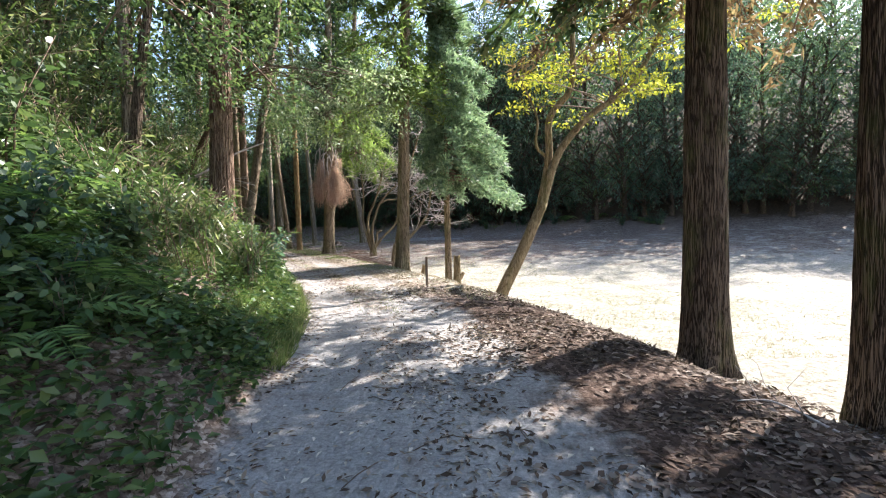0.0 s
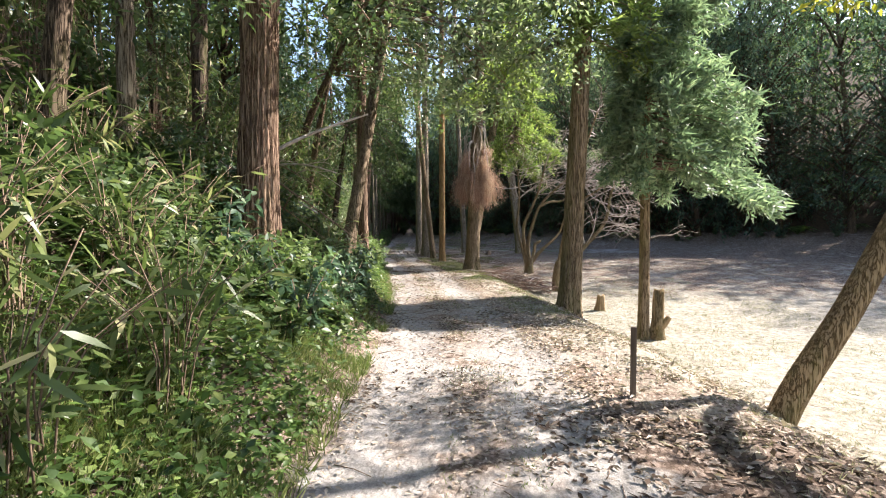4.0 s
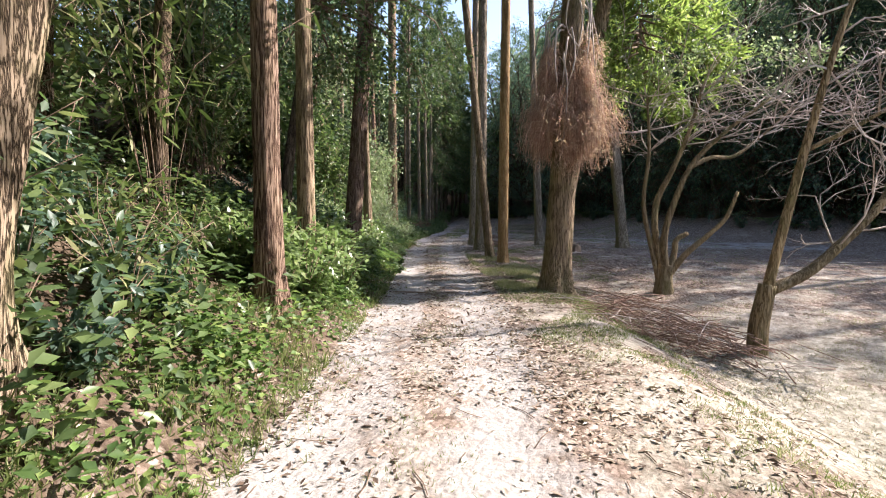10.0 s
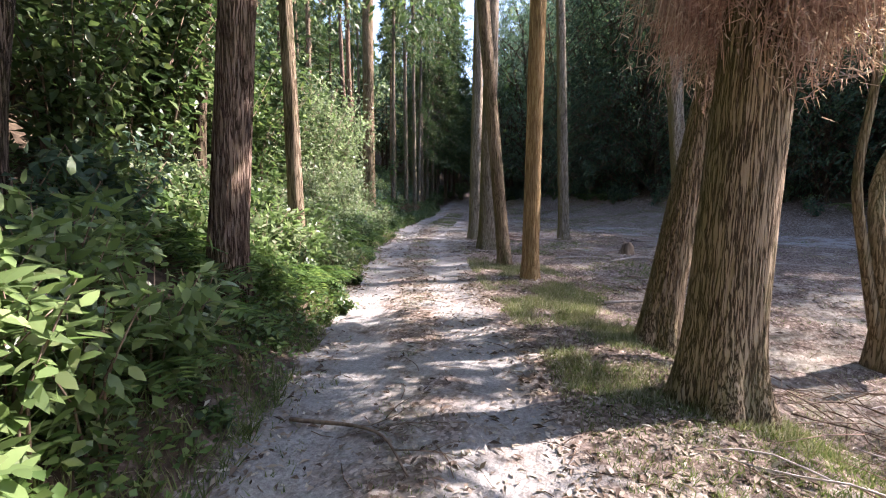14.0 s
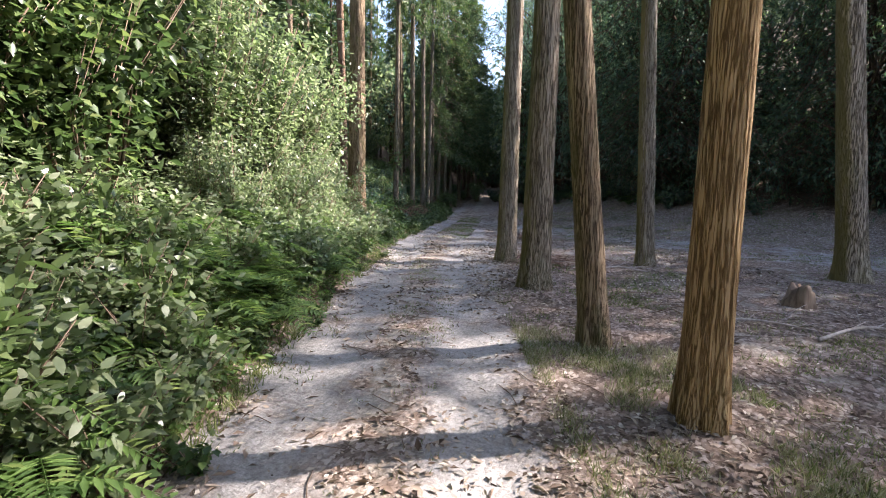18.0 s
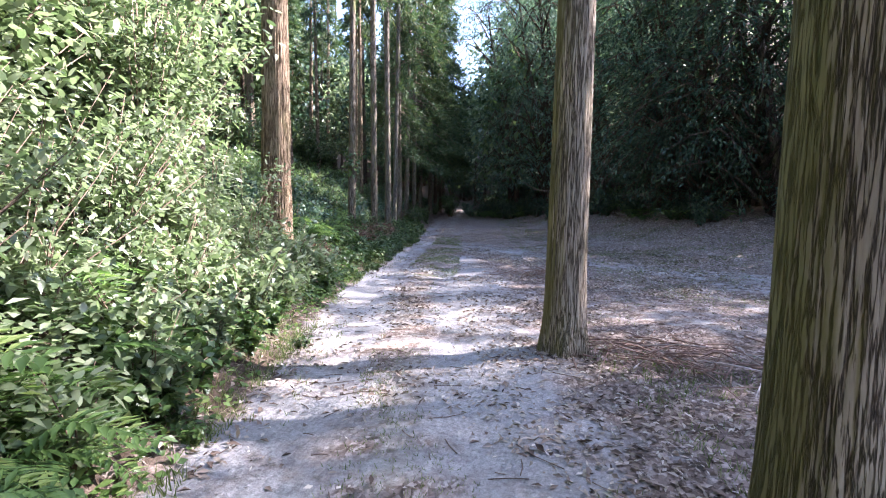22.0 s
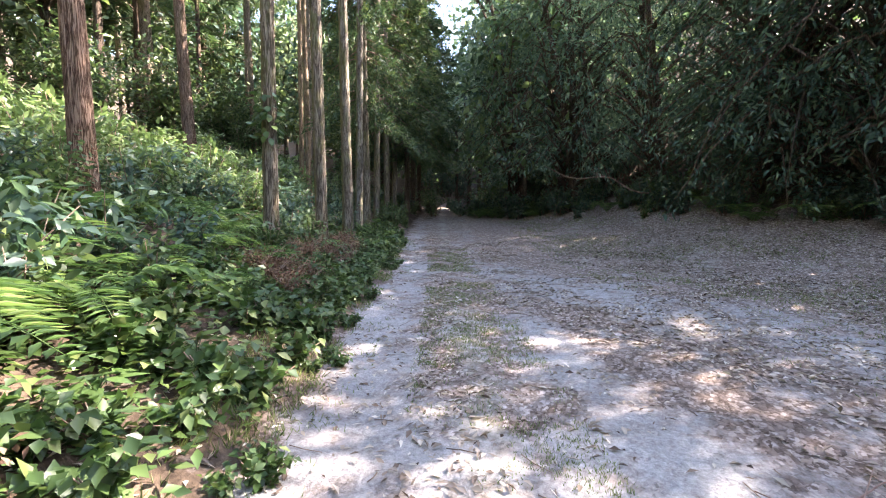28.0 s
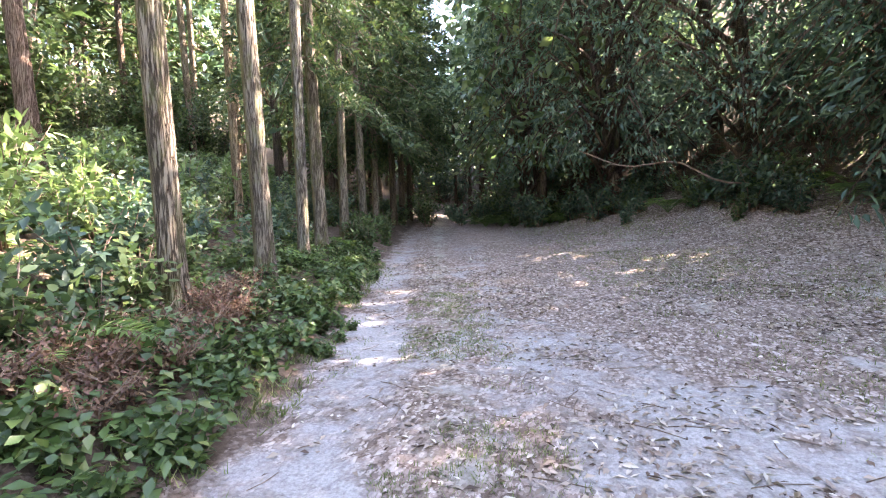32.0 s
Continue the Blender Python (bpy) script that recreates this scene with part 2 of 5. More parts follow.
GROUND = ground_mat()
BARK = bark("cedar_bark", (0.062, 0.046, 0.032), (0.235, 0.176, 0.118), (0.43, 0.35, 0.26), 0.45, 1.0, 0.45)
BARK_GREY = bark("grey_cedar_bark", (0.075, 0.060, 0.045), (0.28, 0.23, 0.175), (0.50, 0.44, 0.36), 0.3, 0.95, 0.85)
BARK_RED = bark("red_cedar_bark", (0.05, 0.030, 0.022), (0.185, 0.118, 0.086), (0.37, 0.28, 0.22), 0.25)
# darker copy of the cedar bark, with shade and backlight put into its colour
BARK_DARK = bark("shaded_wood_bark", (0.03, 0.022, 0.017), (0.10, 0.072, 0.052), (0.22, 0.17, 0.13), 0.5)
BARK_ORANGE = bark("orange_cedar_bark", (0.27, 0.16, 0.072), (0.47, 0.29, 0.13), (0.62, 0.44, 0.25), 0.15)
BARK_GROVE = bark("blotched_cedar_bark", (0.056, 0.048, 0.038), (0.135, 0.113, 0.088), (0.30, 0.275, 0.225), 0.8, 0.6, 0.5)
BARK_SMOOTH = bark("smooth_tan_bark", (0.17, 0.125, 0.07), (0.27, 0.205, 0.12), (0.40, 0.32, 0.21), 0.5, 0.6)
PALE_WOOD = wood_mat("bleached_wood", (0.30, 0.25, 0.22), (0.62, 0.54, 0.49))
TWIG = wood_mat("twig_wood", (0.10, 0.065, 0.045), (0.30, 0.22, 0.165))
BRUSH = wood_mat("red_brown_brushwood", (0.15, 0.085, 0.062), (0.36, 0.25, 0.20))
CUT_WOOD = wood_mat("cut_wood", (0.20, 0.13, 0.07), (0.46, 0.34, 0.20))
CEDAR = leaf_mat("cedar_needles", (0.032, 0.060, 0.026), (0.09, 0.145, 0.060), (0.15, 0.17, 0.06), 0.6, 0.35)
CEDAR_GREY = leaf_mat("grey_green_needles", (0.12, 0.18, 0.12), (0.25, 0.33, 0.225), (0.33, 0.39, 0.26), 0.5, 0.5)
CEDAR_DEAD = leaf_mat("dead_cedar_needles", (0.32, 0.175, 0.15), (0.62, 0.41, 0.36), (0.74, 0.57, 0.51), 0.8, 0.5)
CEDAR_BROWN = leaf_mat("brown_cedar_needles", (0.10, 0.060, 0.038), (0.27, 0.175, 0.11), (0.36, 0.26, 0.16), 0.7, 0.4)
BROAD = leaf_mat("broad_leaves", (0.046, 0.078, 0.034), (0.12, 0.18, 0.072), (0.21, 0.25, 0.10), 0.42, 0.4)
# light green leaves, paled further with the sun's glare on the bank
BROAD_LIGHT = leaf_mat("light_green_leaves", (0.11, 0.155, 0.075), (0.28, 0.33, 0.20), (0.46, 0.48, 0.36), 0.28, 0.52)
BROAD_DARK = leaf_mat("evergreen_leaves", (0.046, 0.086, 0.064), (0.11, 0.175, 0.13), (0.18, 0.245, 0.15), 0.44, 0.48)
# darker leaves for the wood's middle, its deep shade put into the colour
BROAD_SHADED = leaf_mat("shaded_green_leaves", (0.026, 0.052, 0.033), (0.075, 0.125, 0.080), (0.15, 0.20, 0.11), 0.55, 0.4, spec=0.35)
# paler leaves for the wood's two ends: haze and skylight are in the colour
WOOD_HAZE = leaf_mat("hazy_green_leaves", (0.065, 0.11, 0.085), (0.155, 0.225, 0.175), (0.24, 0.30, 0.21), 0.6, 0.48, spec=0.3)
YELLOW = leaf_mat("yellow_leaves", (0.22, 0.24, 0.03), (0.46, 0.44, 0.06), (0.55, 0.46, 0.07), 0.5, 0.5)
BAMBOO = leaf_mat("bamboo_leaves", (0.05, 0.085, 0.026), (0.155, 0.205, 0.07), (0.40, 0.37, 0.21), 0.4, 0.4)
LUSH = leaf_mat("lush_green_leaves", (0.10, 0.15, 0.06), (0.20, 0.28, 0.11), (0.30, 0.36, 0.17), 0.28, 0.42)
CEDAR_LIGHT = leaf_mat("light_cedar_needles", (0.12, 0.17, 0.05), (0.25, 0.32, 0.10), (0.36, 0.40, 0.15), 0.5, 0.6)
FERN = leaf_mat("fern_leaves", (0.07, 0.13, 0.038), (0.165, 0.265, 0.08), (0.26, 0.33, 0.11), 0.45, 0.45)
COVER = leaf_mat("ground_plant_leaves", (0.035, 0.072, 0.024), (0.10, 0.165, 0.050), (0.17, 0.21, 0.07), 0.42, 0.38)
REDDISH = leaf_mat("withered_red_leaves", (0.10, 0.05, 0.036), (0.21, 0.112, 0.075), (0.28, 0.18, 0.11), 0.7, 0.3)
FALLEN_DARK = leaf_mat("dark_fallen_leaves", (0.045, 0.030, 0.024), (0.13, 0.088, 0.068), (0.30, 0.235, 0.20), 0.8, 0.1, spec=0.15)
FALLEN_MID = leaf_mat("curled_brown_leaves", (0.09, 0.062, 0.05), (0.22, 0.16, 0.13), (0.40, 0.32, 0.27), 0.8, 0.12, spec=0.15)
FALLEN = leaf_mat("fallen_leaves_brown", (0.22, 0.165, 0.135), (0.43, 0.35, 0.295), (0.62, 0.55, 0.49), 0.8, 0.15, spec=0.15)
GRASS = leaf_mat("grass_blades", (0.075, 0.11, 0.03), (0.19, 0.23, 0.08), (0.36, 0.34, 0.18), 0.6, 0.45)
DRY = leaf_mat("dry_grass_blades", (0.20, 0.19, 0.10), (0.38, 0.35, 0.24), (0.52, 0.48, 0.37), 0.7, 0.3)


# ---- plan: the track's left edge, the ground and the edge of the wood ----
EDGE_Y = np.array([-60, -3, 3, 5.5, 7, 10.4, 12.7, 17.2, 20.5, 23.8, 25.8, 29.8, 33.2, 36.3, 38.2, 40, 45, 50, 62, 90, 300])
EDGE_X = np.array([-1.0, -1.1, -1.35, -1.8, -2.05, -3.25, -4.1, -6.3, -7.95, -9.8, -11.1, -13.25, -15.0, -16.55, -17.3, -18.0, -19.9, -22.0, -26.5, -36.0, -100])
FINE_Y = np.arange(-60, 300, 0.5)
FINE_X = np.convolve(np.pad(np.interp(FINE_Y, EDGE_Y, EDGE_X), 3, mode="edge"), np.ones(7) / 7, "valid")
WOOD_X = np.array([-60, -30, -24, -20, -15, -12, -8, 0, 6, 14, 24, 40, 120])
WOOD_Y = np.array([95, 72, 64, 60.5, 57, 53, 48.5, 44, 41, 37, 31, 22, -10])


def track_edge(y):
    return np.interp(y, FINE_Y, FINE_X)


def side(x, y):
    """Metres to the right of the track's left edge."""
    return (x - track_edge(y)) * 0.9


def step(a, b, v):
    q = np.clip((v - a) / (b - a), 0, 1)
    return q * q * (3 - 2 * q)


TABLE = np.random.default_rng(3).random((64, 64))


def lumps(x, y, size):
    """Smooth value noise, -0.5 to 0.5."""
    u, v = np.asarray(x) / size + 500.0, np.asarray(y) / size + 500.0
    i, j = np.floor(u).astype(int), np.floor(v).astype(int)
    a, b = step(0, 1, u - i), step(0, 1, v - j)
    g = lambda p, q: TABLE[p % 64, q % 64]
    return (g(i, j) * (1 - a) + g(i + 1, j) * a) * (1 - b) + (g(i, j + 1) * (1 - a) + g(i + 1, j + 1) * a) * b - 0.5


def wood_depth(x, y):
    return y - np.interp(x, WOOD_X, WOOD_Y)


def ground(x, y):
    """Height of the ground."""
    x, y = np.asarray(x, float), np.asarray(y, float)
    d = side(x, y)
    u = np.maximum(-d, 0)
    slope = np.interp(y, [13, 18, 27, 35], [0.74, 0.56, 0.5, 0.34])
    left = slope * u + 0.10 * step(0, 0.5, u) * np.interp(y, [30, 36], [1, 0.6])
    left = np.where(u > 9, left - 0.25 * (u - 9) * slope, left)
    low = np.interp(y, [5, 10, 17, 22, 26, 29], [-0.75, -0.9, -0.95, -0.6, -0.25, 0.03])
    right = low * step(3.0, 5.2, d)
    left = left + 0.28 * np.clip(y - 84, 0, 80)
    s = wood_depth(x, y)
    hill = 0.013 * np.clip(s + 9, 0, 12) ** 2 + 0.42 * np.clip(s - 3, 0, 60)
    right = right + hill * step(3.5, 9, d)
    rough = 0.10 * lumps(x, y, 2.1) * step(0.3, -1.5, d) + 0.05 * lumps(x, y, 0.8) * (step(2.0, 3.2, d) + step(0.1, -0.6, d))
    rut = -0.03 * np.exp(-((d - 0.55) / 0.22) ** 2) - 0.03 * np.exp(-((d - 1.75) / 0.22) ** 2) + 0.015 * lumps(x, y, 0.5)
    right = right + 0.28 * np.clip(y - 84, 0, 80)
    rise = 0.055 * np.clip(y - 47.5, 0, 36)
    return left * (d < 0) + right * (d >= 0) + rough + rut + rise


def gz(x, y):
    return float(ground(x, y))


# ---- mesh helpers ----
def mesh_of(name, v, f, smooth=False):
    """A mesh from an array of vertices and one of triangles."""
    v, f = np.asarray(v, np.float32), np.asarray(f, np.int32)
    me = bpy.data.meshes.new(name)
    me.vertices.add(len(v))
    me.vertices.foreach_set("co", v.ravel())
    me.loops.add(f.size)
    me.loops.foreach_set("vertex_index", f.ravel())
    me.polygons.add(len(f))
    me.polygons.foreach_set("loop_start", np.arange(0, f.size, 3, dtype=np.int32))
    me.polygons.foreach_set("loop_total", np.full(len(f), 3, np.int32))
    if smooth:
        me.polygons.foreach_set("use_smooth", np.ones(len(f), bool))
    me.update(calc_edges=True)
    return me


def joined(*pieces):
    vs, fs, n = [], [], 0
    for v, f in pieces:
        vs.append(np.asarray(v, float))
        fs.append(np.asarray(f, int) + n)
        n += len(v)
    return np.concatenate(vs), np.concatenate(fs)


def part(name, piece, material, parent=None, label="", smooth=False):
    """One mesh object, from (vertices, triangles) or a ready mesh, under a thing or a part."""
    me = piece if isinstance(piece, bpy.types.Mesh) else mesh_of(name, *piece, smooth)
    if not me.materials:
        me.materials.append(material)
    ob = new(name, me)
    if parent:
        ob.parent = parent
    if label:
        ob["label"] = label
    return ob


def thing(name, at, label, category, group="", kind="", turn=0.0, size=1.0):
    ob = new(name)
    ob.empty_display_size = 0.2
    ob.matrix_basis = Matrix.LocRotScale(at, Euler((0, 0, turn)), (size, size, size))
    return tagged(ob, label, category, group, kind)


def unit(a):
    a = np.asarray(a, float)
    return a / np.maximum(np.linalg.norm(a, axis=-1, keepdims=True), 1e-9)


def leaves(pos, way, up, length, width, fold=0.25, rich=False):
    """Leaves that start at pos and point along way: folded, 2 triangles each, or oval with a drooping tip, 4 each."""
    pos, way, up = np.asarray(pos, float), unit(way), np.asarray(up, float)
    n = len(pos)
    length = np.broadcast_to(np.asarray(length, float), (n,))[:, None]
    width = np.broadcast_to(np.asarray(width, float), (n,))[:, None]
    across = unit(np.cross(way, up))
    nor = np.cross(across, way)
    mid = pos + way * length * 0.45
    lft = mid - across * width / 2 + nor * width * fold
    rgt = mid + across * width / 2 + nor * width * fold
    tip = pos + way * length - nor * length * 0.12
    i = np.arange(n)[:, None]
    if rich:
        lo, hi = pos + way * length * 0.24, pos + way * length * 0.62
        a, b, c, e = lo - across * width * 0.44, lo + across * width * 0.44, hi - across * width * 0.40 - nor * length * 0.03, hi + across * width * 0.40 - nor * length * 0.03
        v = np.stack([pos, a, b, c, e, tip], 1).reshape(-1, 3)
        f = np.concatenate([i * 6 + [0, 2, 1], i * 6 + [1, 2, 4], i * 6 + [1, 4, 3], i * 6 + [3, 4, 5]])
    else:
        v = np.stack([pos, lft, tip, rgt], 1).reshape(-1, 3)
        f = np.concatenate([i * 4 + [0, 2, 1], i * 4 + [0, 3, 2]])
    return v, f


def blades(pos, way, up, length, width):
    """Single tapering blades, 1 triangle each."""
    pos, way = np.asarray(pos, float), unit(way)
    across = unit(np.cross(way, up))
    n = len(pos)
    length = np.broadcast_to(length, (n,))[:, None]
    width = np.broadcast_to(width, (n,))[:, None]
    v = np.stack([pos - across * width / 2, pos + across * width / 2, pos + way * length], 1).reshape(-1, 3)
    return v, np.arange(3 * n).reshape(-1, 3)


def tube(points, radii, seg=6):
    """A tapered tube along points, closed at its ends."""
    p = np.asarray(points, float)
    r = np.broadcast_to(np.asarray(radii, float), (len(p),))
    t = unit(np.gradient(p, axis=0))
    ref = np.where(np.abs(t[:, 2:3]) > 0.9, [[1.0, 0, 0]], [[0, 0, 1.0]])
    a = unit(np.cross(t, ref))
    for k in range(1, len(p)):
        q = a[k - 1] - t[k] * (a[k - 1] @ t[k])
        a[k] = q / max(np.linalg.norm(q), 1e-9)
    b = np.cross(t, a)
    ang = np.arange(seg) * 2 * np.pi / seg
    ring = np.cos(ang)[None, :, None] * a[:, None] + np.sin(ang)[None, :, None] * b[:, None]
    v = (p[:, None] + ring * r[:, None, None]).reshape(-1, 3)
    k, j = np.meshgrid(np.arange(len(p) - 1), np.arange(seg), indexing="ij")
    k, j = k.ravel() * seg, j.ravel()
    j2 = (j + 1) % seg
    f = np.concatenate([np.stack([k + j, k + j2, k + seg + j2], 1), np.stack([k + j, k + seg + j2, k + seg + j], 1)])
    n = len(v)
    v = np.concatenate([v, p[[0, -1]]])
    e = np.arange(seg)
    e2 = (e + 1) % seg
    last = (len(p) - 1) * seg
    f = np.concatenate([f, np.stack([np.full(seg, n), e2, e], 1), np.stack([np.full(seg, n + 1), last + e, last + e2], 1)])
    return v, f


def bend(points, n=8):
    """A smooth line through a few points."""
    p = np.asarray(points, float)
    t = np.r_[0, np.cumsum(np.linalg.norm(np.diff(p, axis=0), axis=1))]
    m = np.gradient(p, t, axis=0) if len(p) > 2 else np.repeat((p[1:] - p[:1]) / t[1], 2, 0)
    s = np.linspace(0, t[-1], n)
    k = np.clip(np.searchsorted(t, s, "right") - 1, 0, len(p) - 2)
    h = (t[k + 1] - t[k])[:, None]
    q = ((s - t[k]) / h[:, 0])[:, None]
    return (2 * q**3 - 3 * q**2 + 1) * p[k] + (q**3 - 2 * q**2 + q) * h * m[k] + (-2 * q**3 + 3 * q**2) * p[k + 1] + (q**3 - q**2) * h * m[k + 1]


def trunk(height, r0, r1, path=None, flare=0.35, seg=40, furrows=22, depth=0.07, seed=0, fine=0.16, fine_to=6.5, sink=0.35, lobes=5):
    """A furrowed trunk from below the ground up; path: (x, y) offsets at heights [(z, x, y), ...]."""
    g = np.random.default_rng(seed)
    z = np.concatenate([np.arange(-sink, min(fine_to, height), fine), np.arange(min(fine_to, height), height + 0.3, 0.6)])
    th = np.arange(seg) * 2 * np.pi / seg
    tab = g.random((int((height + sink) / 0.45) + 4, furrows))
    wob = g.normal(0, 0.35, (tab.shape[0], furrows))
    zz = (z + sink) / 0.45
    i = np.floor(zz).astype(int)
    a = step(0, 1, zz - i)[:, None]
    u = th[None] / (2 * np.pi) * furrows + 0.07 * np.sin(z[:, None] * 1.7 + 3 * th[None])
    j = np.floor(u).astype(int)
    fr = u - j
    row = lambda k: np.take_along_axis(tab[k], j % furrows, 1) * (1 - fr) + np.take_along_axis(tab[k], (j + 1) % furrows, 1) * fr
    rid = row(i) * (1 - a) + row(i + 1) * a
    groove = np.abs(np.sin(np.pi * u + (wob[i] * (1 - a) + wob[i + 1] * a)[:, :1]))
    rad = r0 + (r1 - r0) * np.clip(z / height, 0, 1)[:, None] ** 0.8
    foot = np.exp(-np.clip(z, 0, None) / 0.28)[:, None]
    ph = g.random() * 6.28
    rad = rad * (1 + flare * foot * (0.75 + 0.45 * np.cos(lobes * th[None] + ph) + 0.2 * np.cos(2 * th[None] + 2 * ph)))
    rad = rad * (1 + depth * (rid - 0.5) * 1.2 + depth * (groove - 0.6) * 0.8) * (1 + 0.04 * np.sin(2 * th[None] + ph + z[:, None] * 0.4))
    if path:
        pz, px, py = np.array(path).T
        ox, oy = np.interp(z, pz, px), np.interp(z, pz, py)
        if len(pz) > 2:
            ker = np.ones(9) / 9
            ox, oy = (np.convolve(np.pad(o, 4, mode="edge"), ker, "valid") for o in (ox, oy))
    else:
        ox = oy = 0 * z
    v = np.stack([ox[:, None] + rad * np.cos(th), oy[:, None] + rad * np.sin(th), np.repeat(z[:, None], seg, 1)], -1).reshape(-1, 3)
    k, jj = np.meshgrid(np.arange(len(z) - 1), np.arange(seg), indexing="ij")
    k, jj = k.ravel() * seg, jj.ravel()
    j2 = (jj + 1) % seg
    f = np.concatenate([np.stack([k + jj, k + j2, k + seg + j2], 1), np.stack([k + jj, k + seg + j2, k + seg + jj], 1)])
    n = len(v)
    v = np.concatenate([v, [[ox[-1], oy[-1], z[-1]]]])
    e = np.arange(seg)
    f = np.concatenate([f, np.stack([np.full(seg, n), (len(z) - 1) * seg + e, (len(z) - 1) * seg + (e + 1) % seg], 1)])
    return v, f


def cedar_foliage(z0, z1, reach, boughs, seed, sprays=26, size=0.34, droop=0.35, centre=(0, 0), bare=0.25, lean=None):
    """Drooping boughs of narrow sprays; gives the foliage and the bare boughs."""
    g = np.random.default_rng(seed)
    fol, wood = [], []
    for b in range(boughs):
        q = g.random() ** 1.2
        z = z0 + (z1 - z0) * q
        az = g.random() * 6.283
        ln = reach * (1.05 - q) ** 0.75 * g.uniform(0.55, 1.1) + 0.25
        way = np.array([np.cos(az), np.sin(az), 0.0])
        if lean is not None:
            ln *= 1 + 0.5 * float(way[:2] @ np.asarray(lean))
        tip = way * ln + [0, 0, -droop * ln + 0.25 * ln * g.random()]
        pts = bend([[centre[0], centre[1], z], np.array([centre[0], centre[1], z]) + tip * 0.5 + [0, 0, 0.12 * ln], np.array([centre[0], centre[1], z]) + tip], 6)
        wood.append(tube(pts, np.linspace(0.012 + 0.008 * ln, 0.004, 6), 3))
        n = int(sprays * (0.5 + 0.6 * ln / reach))
        s = bare + (1 - bare) * g.random(n) ** 0.8
        k = np.clip(s * 5, 0, 4.999)
        i = k.astype(int)
        p = pts[i] + (pts[i + 1] - pts[i]) * (k - i)[:, None]
        w = way + g.normal(0, 0.75, (n, 3)) + [0, 0, -0.25]
        p = p + g.normal(0, 0.10, (n, 3)) * [1, 1, 0.7]
        for rep in range(3):
            fol.append(blades(p + g.normal(0, 0.05, (n, 3)), w + g.normal(0, 0.5, (n, 3)), g.normal(0, 1, (n, 3)) + [0, 0, 0.6], size * g.uniform(0.5, 1.1, n), 0.02 + size * 0.13))
    return joined(*fol), joined(*wood)


def leaf_cloud(centres, radii, per, size, seed, flat=0.6, width=0.5, rich=False, gap=0.25):
    """Clumps of leaves round centres: uneven, flattened, most leaves turned to the light."""
    g = np.random.default_rng(seed)
    out = []
    for c, r in zip(centres, radii):
        n = max(4, int(per * (r if np.isscalar(r) else 1) * g.uniform(0.6, 1.3)))
        dirs = unit(g.normal(0, 1, (n, 3)))
        rad = r * (0.35 + 0.75 * g.random((n, 1)) ** 0.6)
        p = np.asarray(c) + dirs * rad * [1, 1, flat]
        way = dirs * [1, 1, 0.5] + g.normal(0, 0.6, (n, 3)) + [0, 0, -0.25]
        up = g.normal(0, 0.55, (n, 3)) + [0, 0, 1]
        out.append(leaves(p, way, up, size * g.uniform(0.6, 1.25, n), size * width * g.uniform(0.8, 1.2, n), 0.18, rich))
    return joined(*out)


def limbs_to(base, targets, r, seed, seg=4, sag=0.1):
    g = np.random.default_rng(seed)
    out = []
    for q in targets:
        q = np.asarray(q, float)
        b = np.asarray(base, float) + [0, 0, g.uniform(-0.2, 0.1) * abs(q[2] - base[2])]
        mid = (b + q) / 2 + g.normal(0, 0.12, 3) * np.linalg.norm(q - b) + [0, 0, sag * np.linalg.norm(q - b)]
        out.append(tube(bend([b, mid, q], 5), np.linspace(r, r * 0.25, 5), seg))
    return out


def twigs(start, way, length, radius, seed, levels=4, spread=0.55, up=0.1, kids=3, seg=5):
    """Bare branching, as a list of tubes."""
    g = np.random.default_rng(seed)
    out = []

    def grow(p, w, ln, r, lev):
        w = unit(w)
        q = p + w * ln
        mid = (p + q) / 2 + g.normal(0, 0.09, 3) * ln
        pts = bend([p, mid, q], 5)
        out.append(tube(pts, np.linspace(r, r * 0.6, 5), seg if lev > 1 else 3))
        if lev == 0:
            return
        for k in range(kids + int(g.integers(0, 2))):
            s = pts[min(4, 2 + k)] if k < 3 else q
            grow(s, w + g.normal(0, spread, 3) + [0, 0, up], ln * g.uniform(0.45, 0.8), r * 0.55, lev - 1)

    grow(np.asarray(start, float), np.asarray(way, float), length, radius, levels)
    return out


